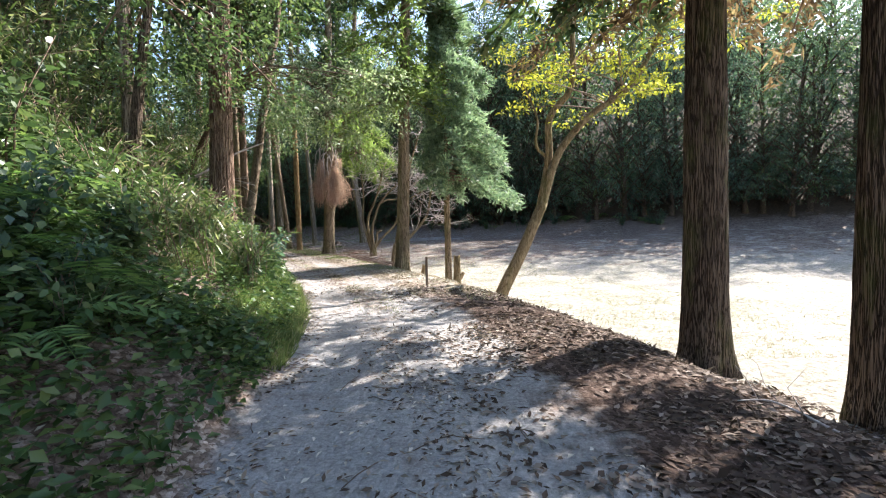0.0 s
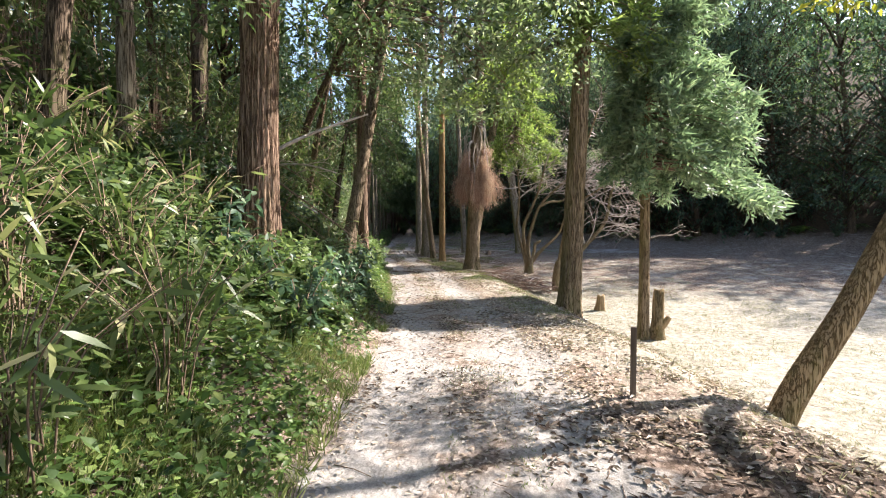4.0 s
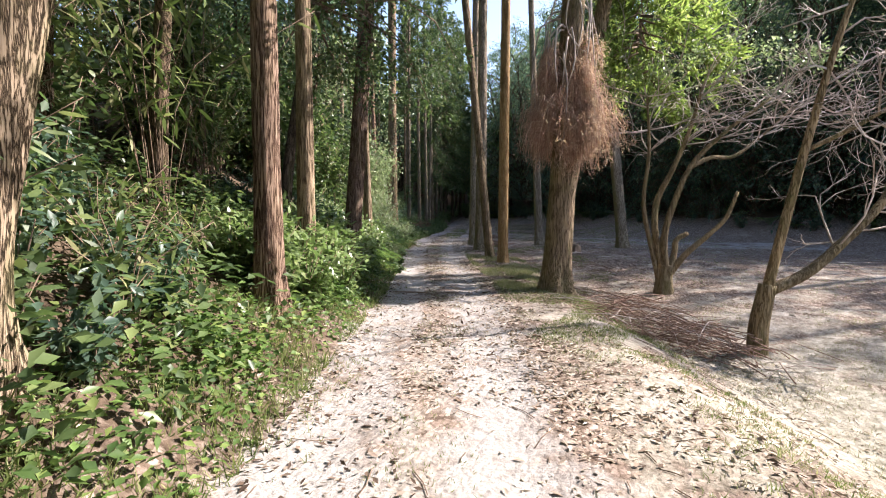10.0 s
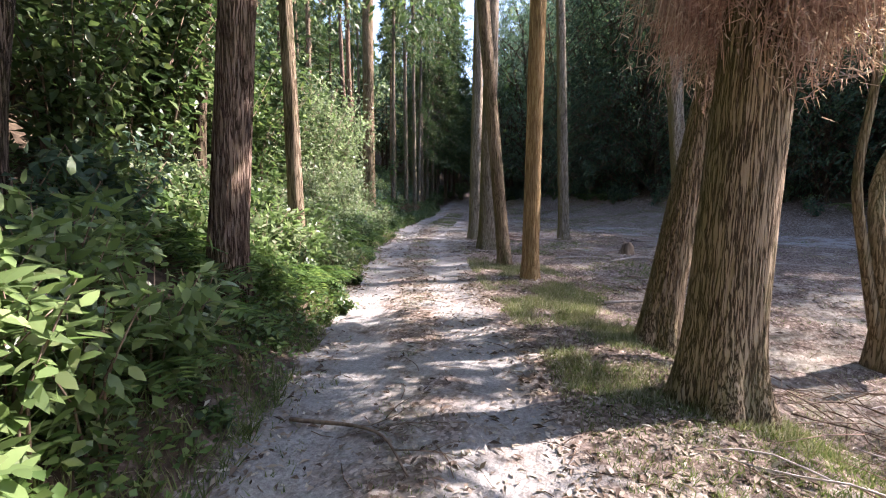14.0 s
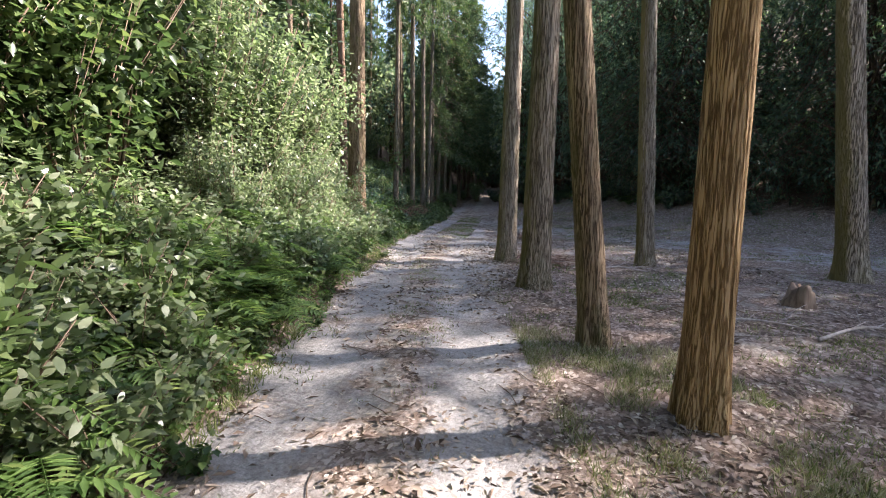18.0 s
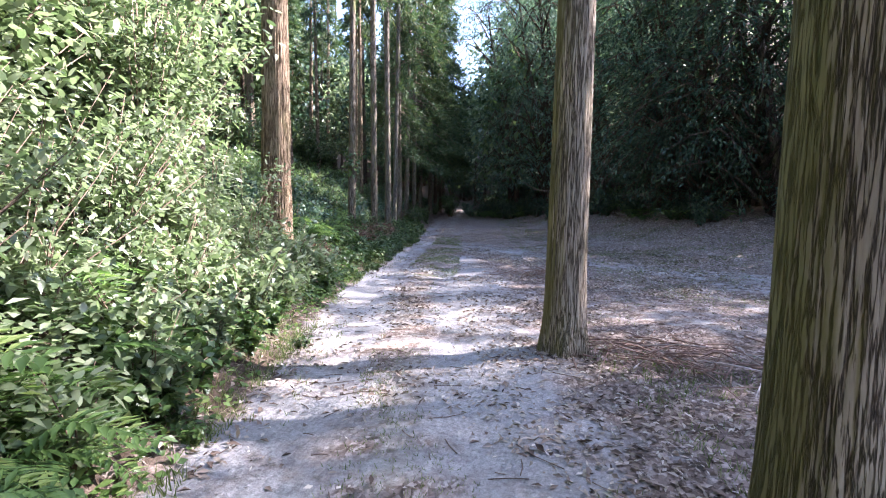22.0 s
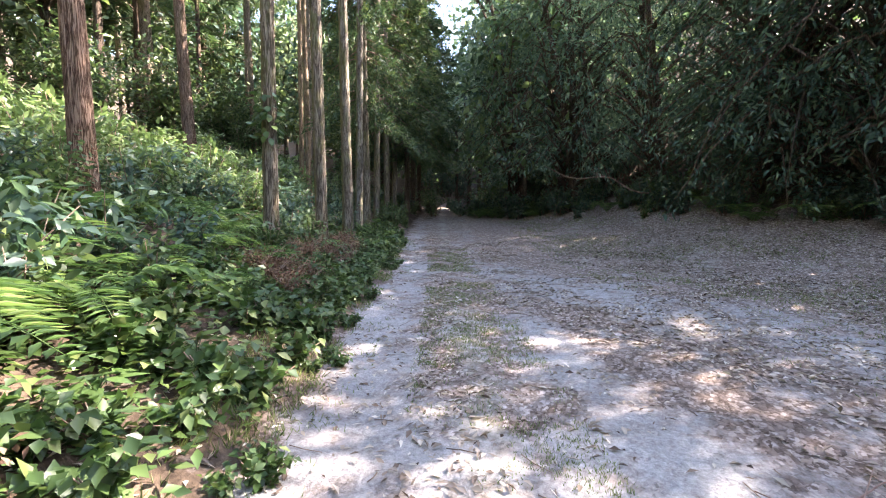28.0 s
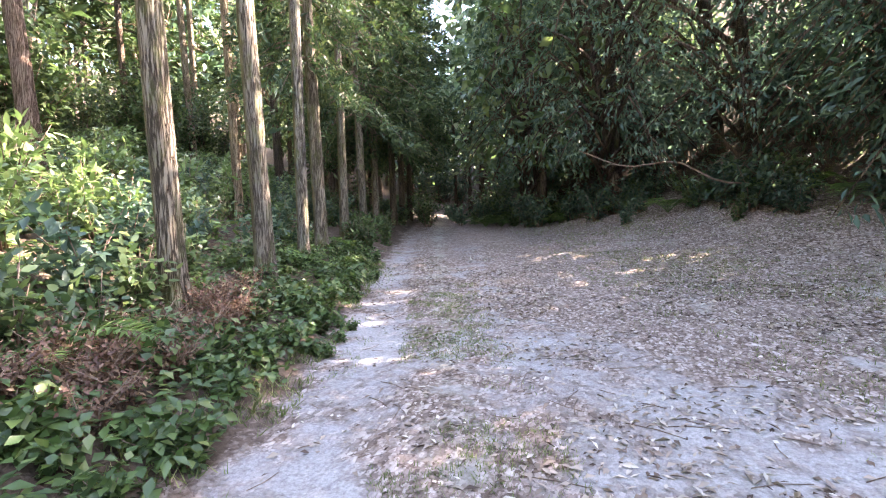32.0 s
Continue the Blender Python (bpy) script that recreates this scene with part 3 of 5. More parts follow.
# ---- the ground, one sheet ----
def build_ground():
    d = np.concatenate([-np.geomspace(240, 9, 26), np.arange(-8.6, -2.2, 0.4), np.arange(-2.2, 8, 0.14), np.arange(8, 26, 0.6), np.geomspace(26, 330, 26)])
    y = np.concatenate([-np.geomspace(60, 6, 12), np.arange(-5.5, 48, 0.17), np.arange(48, 75, 0.5), np.geomspace(75.5, 298, 34)])
    yy, dd = np.meshgrid(y, d, indexing="ij")
    xx = track_edge(yy) + dd / 0.9
    zz = ground(xx, yy)
    v = np.stack([xx, yy, zz], -1).reshape(-1, 3)
    nd = len(d)
    k, j = np.meshgrid(np.arange(len(y) - 1), np.arange(nd - 1), indexing="ij")
    a = (k * nd + j).ravel()
    f = np.concatenate([np.stack([a, a + 1, a + nd + 1], 1), np.stack([a, a + nd + 1, a + nd], 1)])
    me = mesh_of("ground", v, f, True)
    x1, y1, d1 = xx.ravel(), yy.ravel(), dd.ravel()
    wide = np.interp(y1, [-5, 3, 10, 26, 33, 40], [1.9, 2.1, 2.1, 2.1, 2.4, 2.6])
    soft = np.interp(y1, [28, 36], [0.0, 1.0])
    sand = step(-0.15, 0.2, d1) * step(wide + 0.5 + 1.6 * soft, wide - 0.3 - 0.5 * soft, d1)
    mid = np.exp(-((d1 - wide * 0.52) / 0.32) ** 2)
    sand = sand * (1 - np.interp(y1, [4, 9, 18, 22], [0.13, 0.42, 0.42, 0.62]) * mid)
    # further on, two worn wheel lines in the litter
    late = step(37.5, 41.5, y1)
    lines = 0.86 * np.exp(-((d1 - 0.45 - 0.3 * lumps(x1, y1, 1.3)) / 0.6) ** 2) + 0.68 * np.exp(-((d1 - 2.2 - 0.5 * lumps(x1, y1, 1.7)) / 0.55) ** 2)
    sand = sand * (1 - late) + late * np.clip(lines, 0, 1) * step(-0.2, 0.1, d1)
    # a pale branch of the track that swings off to the right over the clearing
    bx, by = np.array([-19.5, -16.5, -12.5, -8, -2, 6]), np.array([47.5, 44.5, 41.5, 39.3, 37.5, 36.0])
    off = np.abs(y1 - np.interp(x1, bx, by))
    sand = np.maximum(sand, 0.66 * step(3.2, 0.6, off) * step(-20.5, -18, x1) * step(8, -2, x1))
    sand = np.maximum(sand, np.interp(y1, [36, 42], [0.47, 0.36]) * step(32, 36, y1) * step(50, 44, y1) * step(2.0, 2.6, d1) * step(9, 6, d1))
    # pale turf thins out with y, which puts the clearing's shade into the colour
    grass = np.interp(y1, [19, 24, 34], [0.95, 0.45, 0.25]) * step(3.6, 5.0, d1) * step(2, -4, wood_depth(x1, y1))
    grass = np.maximum(grass, 0.55 * step(1.7, 2.6, d1) * step(7, 11, y1) * step(25, 19, y1))
    grass = np.maximum(grass, 0.5 * mid * step(6, 12, y1))
    litter = 0.85 + 0.3 * step(1.5, 2.6, d1) * step(9, 4, d1) - (0.45 * step(0.25, -0.1, d1) + 0.25 * step(-0.1, -1.2, d1)) * step(8, 13, y1)
    # dark soil under the wood, so the dark below its crowns is coloured in
    litter = np.where(d1 > 2, litter - 0.9 * step(-1.0, 2.5, wood_depth(x1, y1)), litter)
    sand = sand * np.interp(y1, [-2, 6, 14, 30, 46, 58], [0.88, 0.84, 0.68, 0.76, 0.78, 0.5])
    sand = sand * step(64, 56, y1)
    # darker litter on the right bank at the start, then on the left bank
    litter_shade = 1 - step(1.6, 2.3, d1) * step(10.5, 7.0, y1) * step(6.0, 4.6, d1)
    litter_shade = np.minimum(litter_shade, 1 - 0.6 * step(0.1, -0.4, d1))
    litter_shade = np.minimum(litter_shade, 1 - 0.3 * step(2.0, 3.0, d1) * step(12, 16, y1) * step(46, 38, y1))
    # shade over the clearing, put into the litter's colour
    litter_shade = np.minimum(litter_shade, 1 - 0.5 * step(4.0, 6.5, d1) * step(22, 27, y1) * step(40, 34, y1))
    col = np.stack([sand, grass, litter, litter_shade], -1).astype(np.float32)
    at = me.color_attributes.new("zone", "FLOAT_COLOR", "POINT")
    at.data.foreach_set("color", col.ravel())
    ob = part("ground", me, GROUND)
    return tagged(ob, "pale sandy track with leaf litter, dry grass clearing and dark forest soil", "ground", kind="structure")


build_ground()

# ---- shared crowns ----
CROWNS = []
for k in range(3):
    fo, wo = cedar_foliage(8.6, 17.0, 1.9, 105, 40 + k, sprays=26, size=0.46)
    CROWNS.append((mesh_of("crown", *fo), mesh_of("bough", *wo)))
WIDE_CROWNS = []
for k in range(2):
    fo, wo = cedar_foliage(6.1, 15.0, 2.9, 270, 45 + k, sprays=34, size=0.44)
    WIDE_CROWNS.append((mesh_of("crown", *fo), mesh_of("bough", *wo)))
THIN_CROWNS = []
for k in range(2):
    fo, wo = cedar_foliage(6.5, 16.0, 1.7, 60, 50 + k, sprays=18, size=0.55)
    THIN_CROWNS.append((mesh_of("crown", *fo), mesh_of("bough", *wo)))
LOW_CROWNS = []
for k in range(3):
    fo, wo = cedar_foliage(2.8, 15.0, 1.9, 140, 60 + k, sprays=44, size=0.27, droop=0.75)
    LOW_CROWNS.append((mesh_of("crown", *fo), mesh_of("bough", *wo)))


def cedar(x, y, r, height, mat, path=None, crown=None, label="", seed=0, seg=44, turn=0.0, group="cedars along the track", scale=1.0, needles=CEDAR, flare=0.35, sink_to=None, furrows=24, depth=0.075, lobes=5, lift=0.0, tall=1.0):
    """A cedar: furrowed trunk, high crown of drooping sprays and its boughs."""
    t = thing("cedar_tree", (x, y, gz(x, y) if sink_to is None else sink_to), label, "tree", group)
    stem = part("trunk", trunk(height, r, r * 0.5, path, flare, seg, furrows, depth, seed, lobes=lobes), mat, t, smooth=True)
    if crown is not None:
        top = path[-1] if path else (0, 0, 0)
        k = min(9.0 / max(top[0], 1e-3), 1.0) if path else 0
        for name, me, m in (("crown", crown[0], needles), ("bough", crown[1], TWIG)):
            o = part(name, me, m, t if name == "crown" else stem)
            o["kind"] = "stuff"
            o.matrix_basis = Matrix.LocRotScale((top[1] * k, top[2] * k, lift), Euler((0, 0, turn)), (scale, scale, tall))
    return t


TALL = "tall cedar with furrowed brown bark beside the sandy track"
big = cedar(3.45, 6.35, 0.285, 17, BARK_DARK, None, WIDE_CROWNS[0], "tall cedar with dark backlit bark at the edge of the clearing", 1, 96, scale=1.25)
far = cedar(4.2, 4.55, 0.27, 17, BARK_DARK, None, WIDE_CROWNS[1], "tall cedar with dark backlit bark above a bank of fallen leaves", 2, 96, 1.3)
edge_cedar = cedar(-1.36, 15.5, 0.215, 15, BARK, [(0, 0, 0), (12, 0.5, 0.2)], CROWNS[2], TALL, 3, 100, 2.1, scale=0.9)
burl_tree = cedar(-5.45, 22.7, 0.25, 15, BARK, [(0, 0, 0), (3, 0.12, 0.06), (12, 0.4, 0.2)], THIN_CROWNS[0], "thick cedar with a skirt of dead reddish twigs round its trunk", 4, 110, 0.7, flare=0.5, scale=0.8, furrows=38, depth=0.055)
lean_cedar = cedar(-5.93, 24.2, 0.185, 15, BARK, [(0, 0, 0), (0.7, 0.08, 0.04), (12, 1.8, 0.95)], CROWNS[1], "leaning cedar with a mossy flared foot on the bank", 5, 100, 2.9, flare=0.6)
cedar(-8.12, 27.0, 0.15, 21, BARK_ORANGE, None, CROWNS[2], "slim cedar with orange brown bark beside the sandy track", 6, 90, 4.0, scale=0.9, lift=3.5)
cedar(-9.03, 28.25, 0.14, 21, BARK, [(0, 0, 0), (12, -1.15, -0.55)], CROWNS[0], "thin leaning cedar with peeling bark beside the track", 7, 44, 5.0, scale=0.7, lift=3.5)
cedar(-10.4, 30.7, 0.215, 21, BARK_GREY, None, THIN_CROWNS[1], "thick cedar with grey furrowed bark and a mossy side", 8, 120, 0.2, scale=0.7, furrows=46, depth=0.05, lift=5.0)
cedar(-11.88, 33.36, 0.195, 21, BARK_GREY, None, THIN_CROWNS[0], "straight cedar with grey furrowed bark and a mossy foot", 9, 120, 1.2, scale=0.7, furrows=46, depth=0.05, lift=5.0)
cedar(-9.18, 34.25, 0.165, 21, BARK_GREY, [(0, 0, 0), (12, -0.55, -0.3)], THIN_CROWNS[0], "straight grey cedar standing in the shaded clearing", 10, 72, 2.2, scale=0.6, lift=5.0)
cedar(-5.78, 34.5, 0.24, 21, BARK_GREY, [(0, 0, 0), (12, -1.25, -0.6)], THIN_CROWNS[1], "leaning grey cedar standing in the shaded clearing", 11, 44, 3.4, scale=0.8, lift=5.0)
LEFT = "tall cedar rising from the green bank"
cedar(-4.72, 10.35, 0.26, 15, BARK_RED, [(0, 0, 0), (12, 0.35, 0.1)], CROWNS[2], "large cedar with shaggy red peeling bark on the bank", 12, 110, 0.5, scale=1.25, flare=0.55, depth=0.11)
cedar(-6.02, 14.6, 0.145, 13, BARK, [(0, 0, 0), (0.6, 0.08, 0.1), (11, 1.3, 1.7)], CROWNS[0], "leaning cedar with stringy sunlit bark on the bank", 13, 48, 1.5, scale=0.8, flare=0.7, depth=0.1)
cedar(-7.08, 17.4, 0.15, 14, BARK_RED, None, CROWNS[1], LEFT, 14, 44, 2.5, scale=1.2, depth=0.1)
cedar(-7.93, 18.85, 0.125, 14, BARK, None, CROWNS[2], LEFT, 15, 44, 3.5, scale=1.2)
cedar(-9.65, 21.98, 0.185, 16, BARK_RED, [(0, 0, 0), (12, 0.75, 0.45)], CROWNS[0], "thick cedar with dark bark among ferns", 16, 90, 4.5, scale=0.9)
cedar(-10.78, 24.15, 0.115, 13, BARK, [(0, 0, 0), (12, -0.35, -0.1)], CROWNS[1], "slender cedar with sunlit tan bark above ferns", 17, 44, 5.5, scale=0.7)
cedar(-17.35, 35.15, 0.265, 21, BARK, None, CROWNS[2], "large cedar with sunlit striped bark among pale bushes", 18, 120, 0.9, furrows=34, lift=3.5)
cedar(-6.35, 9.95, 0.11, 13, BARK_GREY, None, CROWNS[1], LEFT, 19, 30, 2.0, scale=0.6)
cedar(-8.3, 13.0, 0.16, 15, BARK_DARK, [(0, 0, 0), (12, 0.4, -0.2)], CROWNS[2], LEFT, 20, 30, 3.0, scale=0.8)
GROVE = "straight cedar in a shady grove with undergrowth round its foot"
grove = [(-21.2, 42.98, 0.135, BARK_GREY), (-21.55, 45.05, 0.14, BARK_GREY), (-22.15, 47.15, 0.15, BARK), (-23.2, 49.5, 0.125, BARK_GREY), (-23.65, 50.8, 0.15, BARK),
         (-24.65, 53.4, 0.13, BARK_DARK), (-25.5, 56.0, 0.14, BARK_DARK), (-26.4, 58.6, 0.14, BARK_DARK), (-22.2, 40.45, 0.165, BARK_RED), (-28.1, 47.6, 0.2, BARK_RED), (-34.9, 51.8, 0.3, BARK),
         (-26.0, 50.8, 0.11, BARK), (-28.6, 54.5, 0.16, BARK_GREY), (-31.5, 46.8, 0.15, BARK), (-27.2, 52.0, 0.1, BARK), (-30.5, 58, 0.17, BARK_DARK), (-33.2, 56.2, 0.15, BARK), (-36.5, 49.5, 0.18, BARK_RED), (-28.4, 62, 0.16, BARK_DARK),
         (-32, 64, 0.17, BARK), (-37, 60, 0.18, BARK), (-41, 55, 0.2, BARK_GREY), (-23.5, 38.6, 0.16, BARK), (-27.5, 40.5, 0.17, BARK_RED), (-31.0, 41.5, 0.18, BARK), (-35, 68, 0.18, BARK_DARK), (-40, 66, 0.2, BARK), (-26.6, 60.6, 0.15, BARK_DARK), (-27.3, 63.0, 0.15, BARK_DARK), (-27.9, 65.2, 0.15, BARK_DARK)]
grove_trees = []
for n, (x, y, r, m) in enumerate(grove):
    low = 5 < n < 8 or n > 26
    m = BARK_GROVE if n < 8 else m
    grove_trees.append(cedar(x, y, r, 20 if low else 17, m, [(0, 0, 0), (12, rng.normal(0, 0.2), rng.normal(0, 0.2))], LOW_CROWNS[n % 3] if low or n == 4 else THIN_CROWNS[n % 2], GROVE, 100 + n, 30 if n < 11 else 16, n * 1.1, "cedar grove", 1.3 if low else 0.8 if n == 4 else 0.6, flare=0.3, lift=0.0 if low else 1.2 if n == 4 else 3.0, tall=1.4 if low else 1.0))


# more cedars on the slope behind the grove
BACK = "tall cedar on the wooded slope behind the grove"
for n in range(30):
    y = 41 + 1.15 * n + rng.normal(0, 0.8)
    x = float(track_edge(y)) - 11 - (n * 5.3) % 17 + rng.normal(0, 0.8)
    cedar(x, y, 0.13 + 0.02 * (n % 4), 17, (BARK, BARK_DARK, BARK_GROVE)[n % 3], None, THIN_CROWNS[n % 2], BACK, 200 + n, 14, n * 1.3, "cedar grove", 1.35, lift=-3.5 + 0.8 * (n % 4), tall=1.15)


def ivy(tree, r, z0, z1, seed):
    g = np.random.default_rng(seed)
    n = 90
    a, z = g.random(n) * 6.283, g.uniform(z0, z1, n)
    out = np.stack([np.cos(a), np.sin(a), np.zeros(n)], 1)
    p = out * (r + g.uniform(0.0, 0.14, (n, 1))) + np.stack([0 * z, 0 * z, z], 1)
    vine = [tube(bend([(r * 1.08, 0, -0.1), (0, r * 1.08, z1 * 0.4), (-r * 1.08, 0, z1 * 0.7), (0, -r * 1.08, z1)], 16), 0.008, 4)]
    part("ivy", joined(leaves(p, out * 0.8 + g.normal(0, 0.4, (n, 3)) + [0, 0, -0.5], out + [0, 0, 0.6], g.uniform(0.1, 0.17, n), 0.11, 0.1, True), *vine), COVER, tree, "dark green ivy leaves climbing the trunk")


ivy(grove_trees[0], 0.14, 1.9, 2.7, 5)


# ---- dead skirt of twigs round the thick cedar ----
def dead_skirt(tree):
    g = np.random.default_rng(5)
    strands = []
    n = 1700
    tuft = g.integers(0, 46, n)
    top = (4.35 - 1.75 * g.random(46) ** 0.75)[tuft] + g.normal(0, 0.1, n)
    az = (g.random(46) * 6.283)[tuft] + g.normal(0, 0.2, n)
    reach = np.interp(top, [2.6, 3.1, 3.6, 4.15], [0.5, 0.74, 0.64, 0.4]) * g.uniform(0.75, 1.15, 46)[tuft] * g.uniform(0.35, 1.05, n)
    reach = reach * (1 + 0.22 * np.sin(3 * az + 1) + 0.15 * np.sin(7 * az))
    drop = g.uniform(0.15, 1.15, n) * np.interp(top, [2.6, 3.3, 4.15], [0.35, 0.6, 0.8])
    for i in range(n):
        w = np.array([np.cos(az[i]), np.sin(az[i]), 0])
        p0 = np.array([0.13, 0.06, top[i]]) + w * 0.2
        p1 = np.array([0.13, 0.06, top[i] + 0.06]) + w * (0.2 + reach[i] * 0.7)
        p2 = np.array([0.13, 0.06, max(2.2, top[i] - drop[i])]) + w * (0.16 + reach[i]) + g.normal(0, 0.05, 3)
        strands.append(tube(bend([p0, p1, p2], 5), np.linspace(0.006, 0.003, 5), 3))
        if i % 2 == 0:
            q = bend([p0, p1, p2], 5)
            k = 34
            s = q[g.integers(1, 5, k)] + g.normal(0, 0.06, (k, 3))
            strands.append(blades(s, w * 0.4 + g.normal(0, 0.6, (k, 3)) + [0, 0, -0.7], g.normal(0, 1, (k, 3)), g.uniform(0.04, 0.13, k), 0.009))
    part("dead_twig_skirt", joined(*strands), CEDAR_DEAD, tree, "hanging mass of dry reddish twigs")
    arms = []
    for i in range(30):
        a = i * 0.42 + g.normal(0, 0.3)
        w = np.array([np.cos(a), np.sin(a), 0])
        c = np.array([0.13, 0.06, 0])
        hi, out = g.uniform(4.1, 5.7), g.uniform(0.22, 0.5)
        arms.append(tube(bend([c + [0, 0, hi], c + w * out + [0, 0, hi - 0.05], c + w * (out + 0.1) + [0, 0, hi - 0.6] + g.normal(0, 0.06, 3), c + w * (out + 0.05) + [0, 0, hi - g.uniform(0.9, 1.9)] + g.normal(0, 0.1, 3)], 9), np.linspace(0.02, 0.008, 9), 5))
    part("drooping_branch", joined(*arms), PALE_WOOD, tree, "bare drooping pinkish branches")


dead_skirt(burl_tree)
fo, wo = cedar_foliage(4.7, 9.8, 1.7, 100, 91, sprays=44, size=0.28, droop=0.75, centre=(1.5, 1.2), lean=(0.6, 0.1))
part("lower_crown", fo, CEDAR_LIGHT, lean_cedar, "light green drooping sprays")
part("lower_bough", wo, TWIG, lean_cedar)
fo, wo = cedar_foliage(5.3, 9.8, 2.1, 64, 92, sprays=40, size=0.26, droop=0.5, lean=(-0.5, 0.9))
part("lower_crown", fo, CEDAR_LIGHT, edge_cedar, "light yellow green hanging sprays")
part("lower_bough", wo, TWIG, edge_cedar)
for tr, sd in ((big, 93), (far, 94)):
    fo, wo = cedar_foliage(5.1, 7.8, 2.7, 84, sd, sprays=46, size=0.26, droop=0.2, lean=(0.0, 0.8))
    part("dry_lower_crown", fo, CEDAR_BROWN, tr, "dry brown lower sprays")
    part("dry_bough", wo, TWIG, tr)

# ---- young cedar with a full crown, beside a broken stump ----
YX, YY = 0.13, 16.95
young = cedar(YX, YY, 0.12, 9.3, BARK, None, None, "young cedar with a full grey green crown in the clearing", 31, 36, group="", flare=0.25)
fo, wo = cedar_foliage(3.7, 10.2, 1.45, 180, 32, sprays=74, size=0.25, droop=0.5, lean=(1.0, -0.15))
part("crown", fo, CEDAR_GREY, young)
part("bough", wo, TWIG, young)
bare = joined(*[t for k in range(5) for t in twigs((0, 0, 2.2 + 0.16 * k), (math.cos(1.0 + k * 0.9), math.sin(0.4 + k * 0.8), 0.1), 0.75, 0.012, 50 + k, 2, 0.5, 0.0, 2, 4)])
part("dead_branch", bare, PALE_WOOD, young, "bare bleached lower branches")


def stump(x, y, r, h, label, mat=CUT_WOOD, seed=0, jag=0.25):
    g = np.random.default_rng(seed)
    t = thing("tree_stump", (x, y, gz(x, y)), label, "stump")
    v, f = trunk(h, r, r * 0.82, [(0, 0, 0), (h, r * 0.3, r * 0.2)], 0.5, 22, 11, 0.12, seed, 0.08, 3, 0.15)
    topz = v[:, 2] > h - 0.12
    v[topz, 2] += jag * (0.5 + np.sin(np.arctan2(v[topz, 1], v[topz, 0]) * 2 + seed)) * 0.6 + g.normal(0, 0.02, topz.sum())
    part("stump_body", (v, f), mat, t, smooth=True)
    return t


s1 = stump(YX + 0.27, YY + 0.08, 0.13, 0.68, "broken tan stump leaning against a young cedar", BARK_SMOOTH, 1, 0.5)
part("broken_limb", joined(*[tube(bend([[0.05, 0, 0.2], [0.18, 0.02, 0.36], [0.26, 0.03, 0.5]], 6), np.linspace(0.085, 0.06, 6), 10)]), CUT_WOOD, s1)
stump(-0.84, 19.5, 0.10, 0.40, "small cut tan stump in the dry grass", CUT_WOOD, 2, 0.02)
stump(-7.0, 31.4, 0.13, 0.22, "low dark stump in the shaded clearing", TWIG, 4, 0.1)
st = thing("wooden_stake", (-0.36, 10.0, gz(-0.36, 10.0)), "weathered wooden stake at the edge of the bank", "stake")
bm = bmesh.new()
bmesh.ops.create_cube(bm, size=1.0, matrix=Matrix.Translation((0, 0, 0.2)) @ Matrix.Diagonal((0.05, 0.045, 0.84, 1)))
bmesh.ops.bevel(bm, geom=bm.edges[:], offset=0.006, segments=1)
me = bpy.data.meshes.new("post")
bm.to_mesh(me)
bm.free()
part("post", me, TWIG, st)


# ---- leaning tree with yellow leaves ----
def yellow_tree():
    x, y = 1.3, 11.9
    z = gz(x, y)
    t = thing("leaning_tree", (x, y, z), "leaning forked tree with smooth tan bark and yellow leaves", "tree")
    up = lambda X, Z, Y=0.0: (X - 0.33 - x, Y, Z - z)
    fork = up(2.85, 1.75, 0.3)
    part("trunk", tube(bend([(-0.12, -0.05, -0.4), (0, 0, 0), up(2.3, 0.6, 0.12), fork], 26), np.linspace(0.165, 0.125, 26), 18), BARK_SMOOTH, t, smooth=True)
    a = bend([up(2.75, 1.5, 0.28), up(3.05, 3.0, 0.4), up(3.1, 3.9, 0.5), up(3.65, 4.6, 0.6), up(3.75, 5.7, 0.7), up(3.6, 8.2, 0.8)], 30)
    b = bend([up(2.8, 1.55, 0.3), up(3.3, 3.05, 0.2), up(3.95, 3.8, 0.1), up(4.95, 4.5, 0.0), up(5.55, 5.5, 0.0), up(6.2, 6.8, 0.0)], 30)
    c = bend([up(3.0, 2.9, 0.4), up(2.75, 3.1, 0.35), up(2.75, 3.8, 0.3), up(2.5, 4.5, 0.3)], 14)
    part("limb", tube(a, np.linspace(0.105, 0.05, 30), 14), BARK_SMOOTH, t, smooth=True)
    fork_limb = part("limb", tube(b, np.linspace(0.105, 0.045, 30), 14), BARK_SMOOTH, t, smooth=True)
    part("limb", tube(c, np.linspace(0.045, 0.02, 14), 8), BARK_SMOOTH, t, smooth=True)
    g = np.random.default_rng(11)
    cs, small = [], []
    for src, k0 in ((a, 14), (b, 12)):
        for i in range(34):
            s = src[g.integers(k0, 30)]
            q = s + np.array([g.normal(0, 1.1), g.normal(0, 1.2), g.uniform(-0.4, 0.6) if i < 20 else g.uniform(0.4, 1.5)])
            small.append(tube(bend([s, (s + q) / 2 + [0, 0, 0.12], q], 5), np.linspace(0.018, 0.005, 5), 4))
            cs.append(q)
    small += twigs(c[-1], (-0.5, 0, 0.7), 0.5, 0.014, 4, 2)
    part("twig", joined(*small), TWIG, fork_limb)
    part("crown", leaf_cloud(cs, g.uniform(0.3, 0.62, len(cs)), 190, 0.125, 12, 0.28, 0.42), YELLOW, t, "thin flat layers of yellow leaves")


yellow_tree()


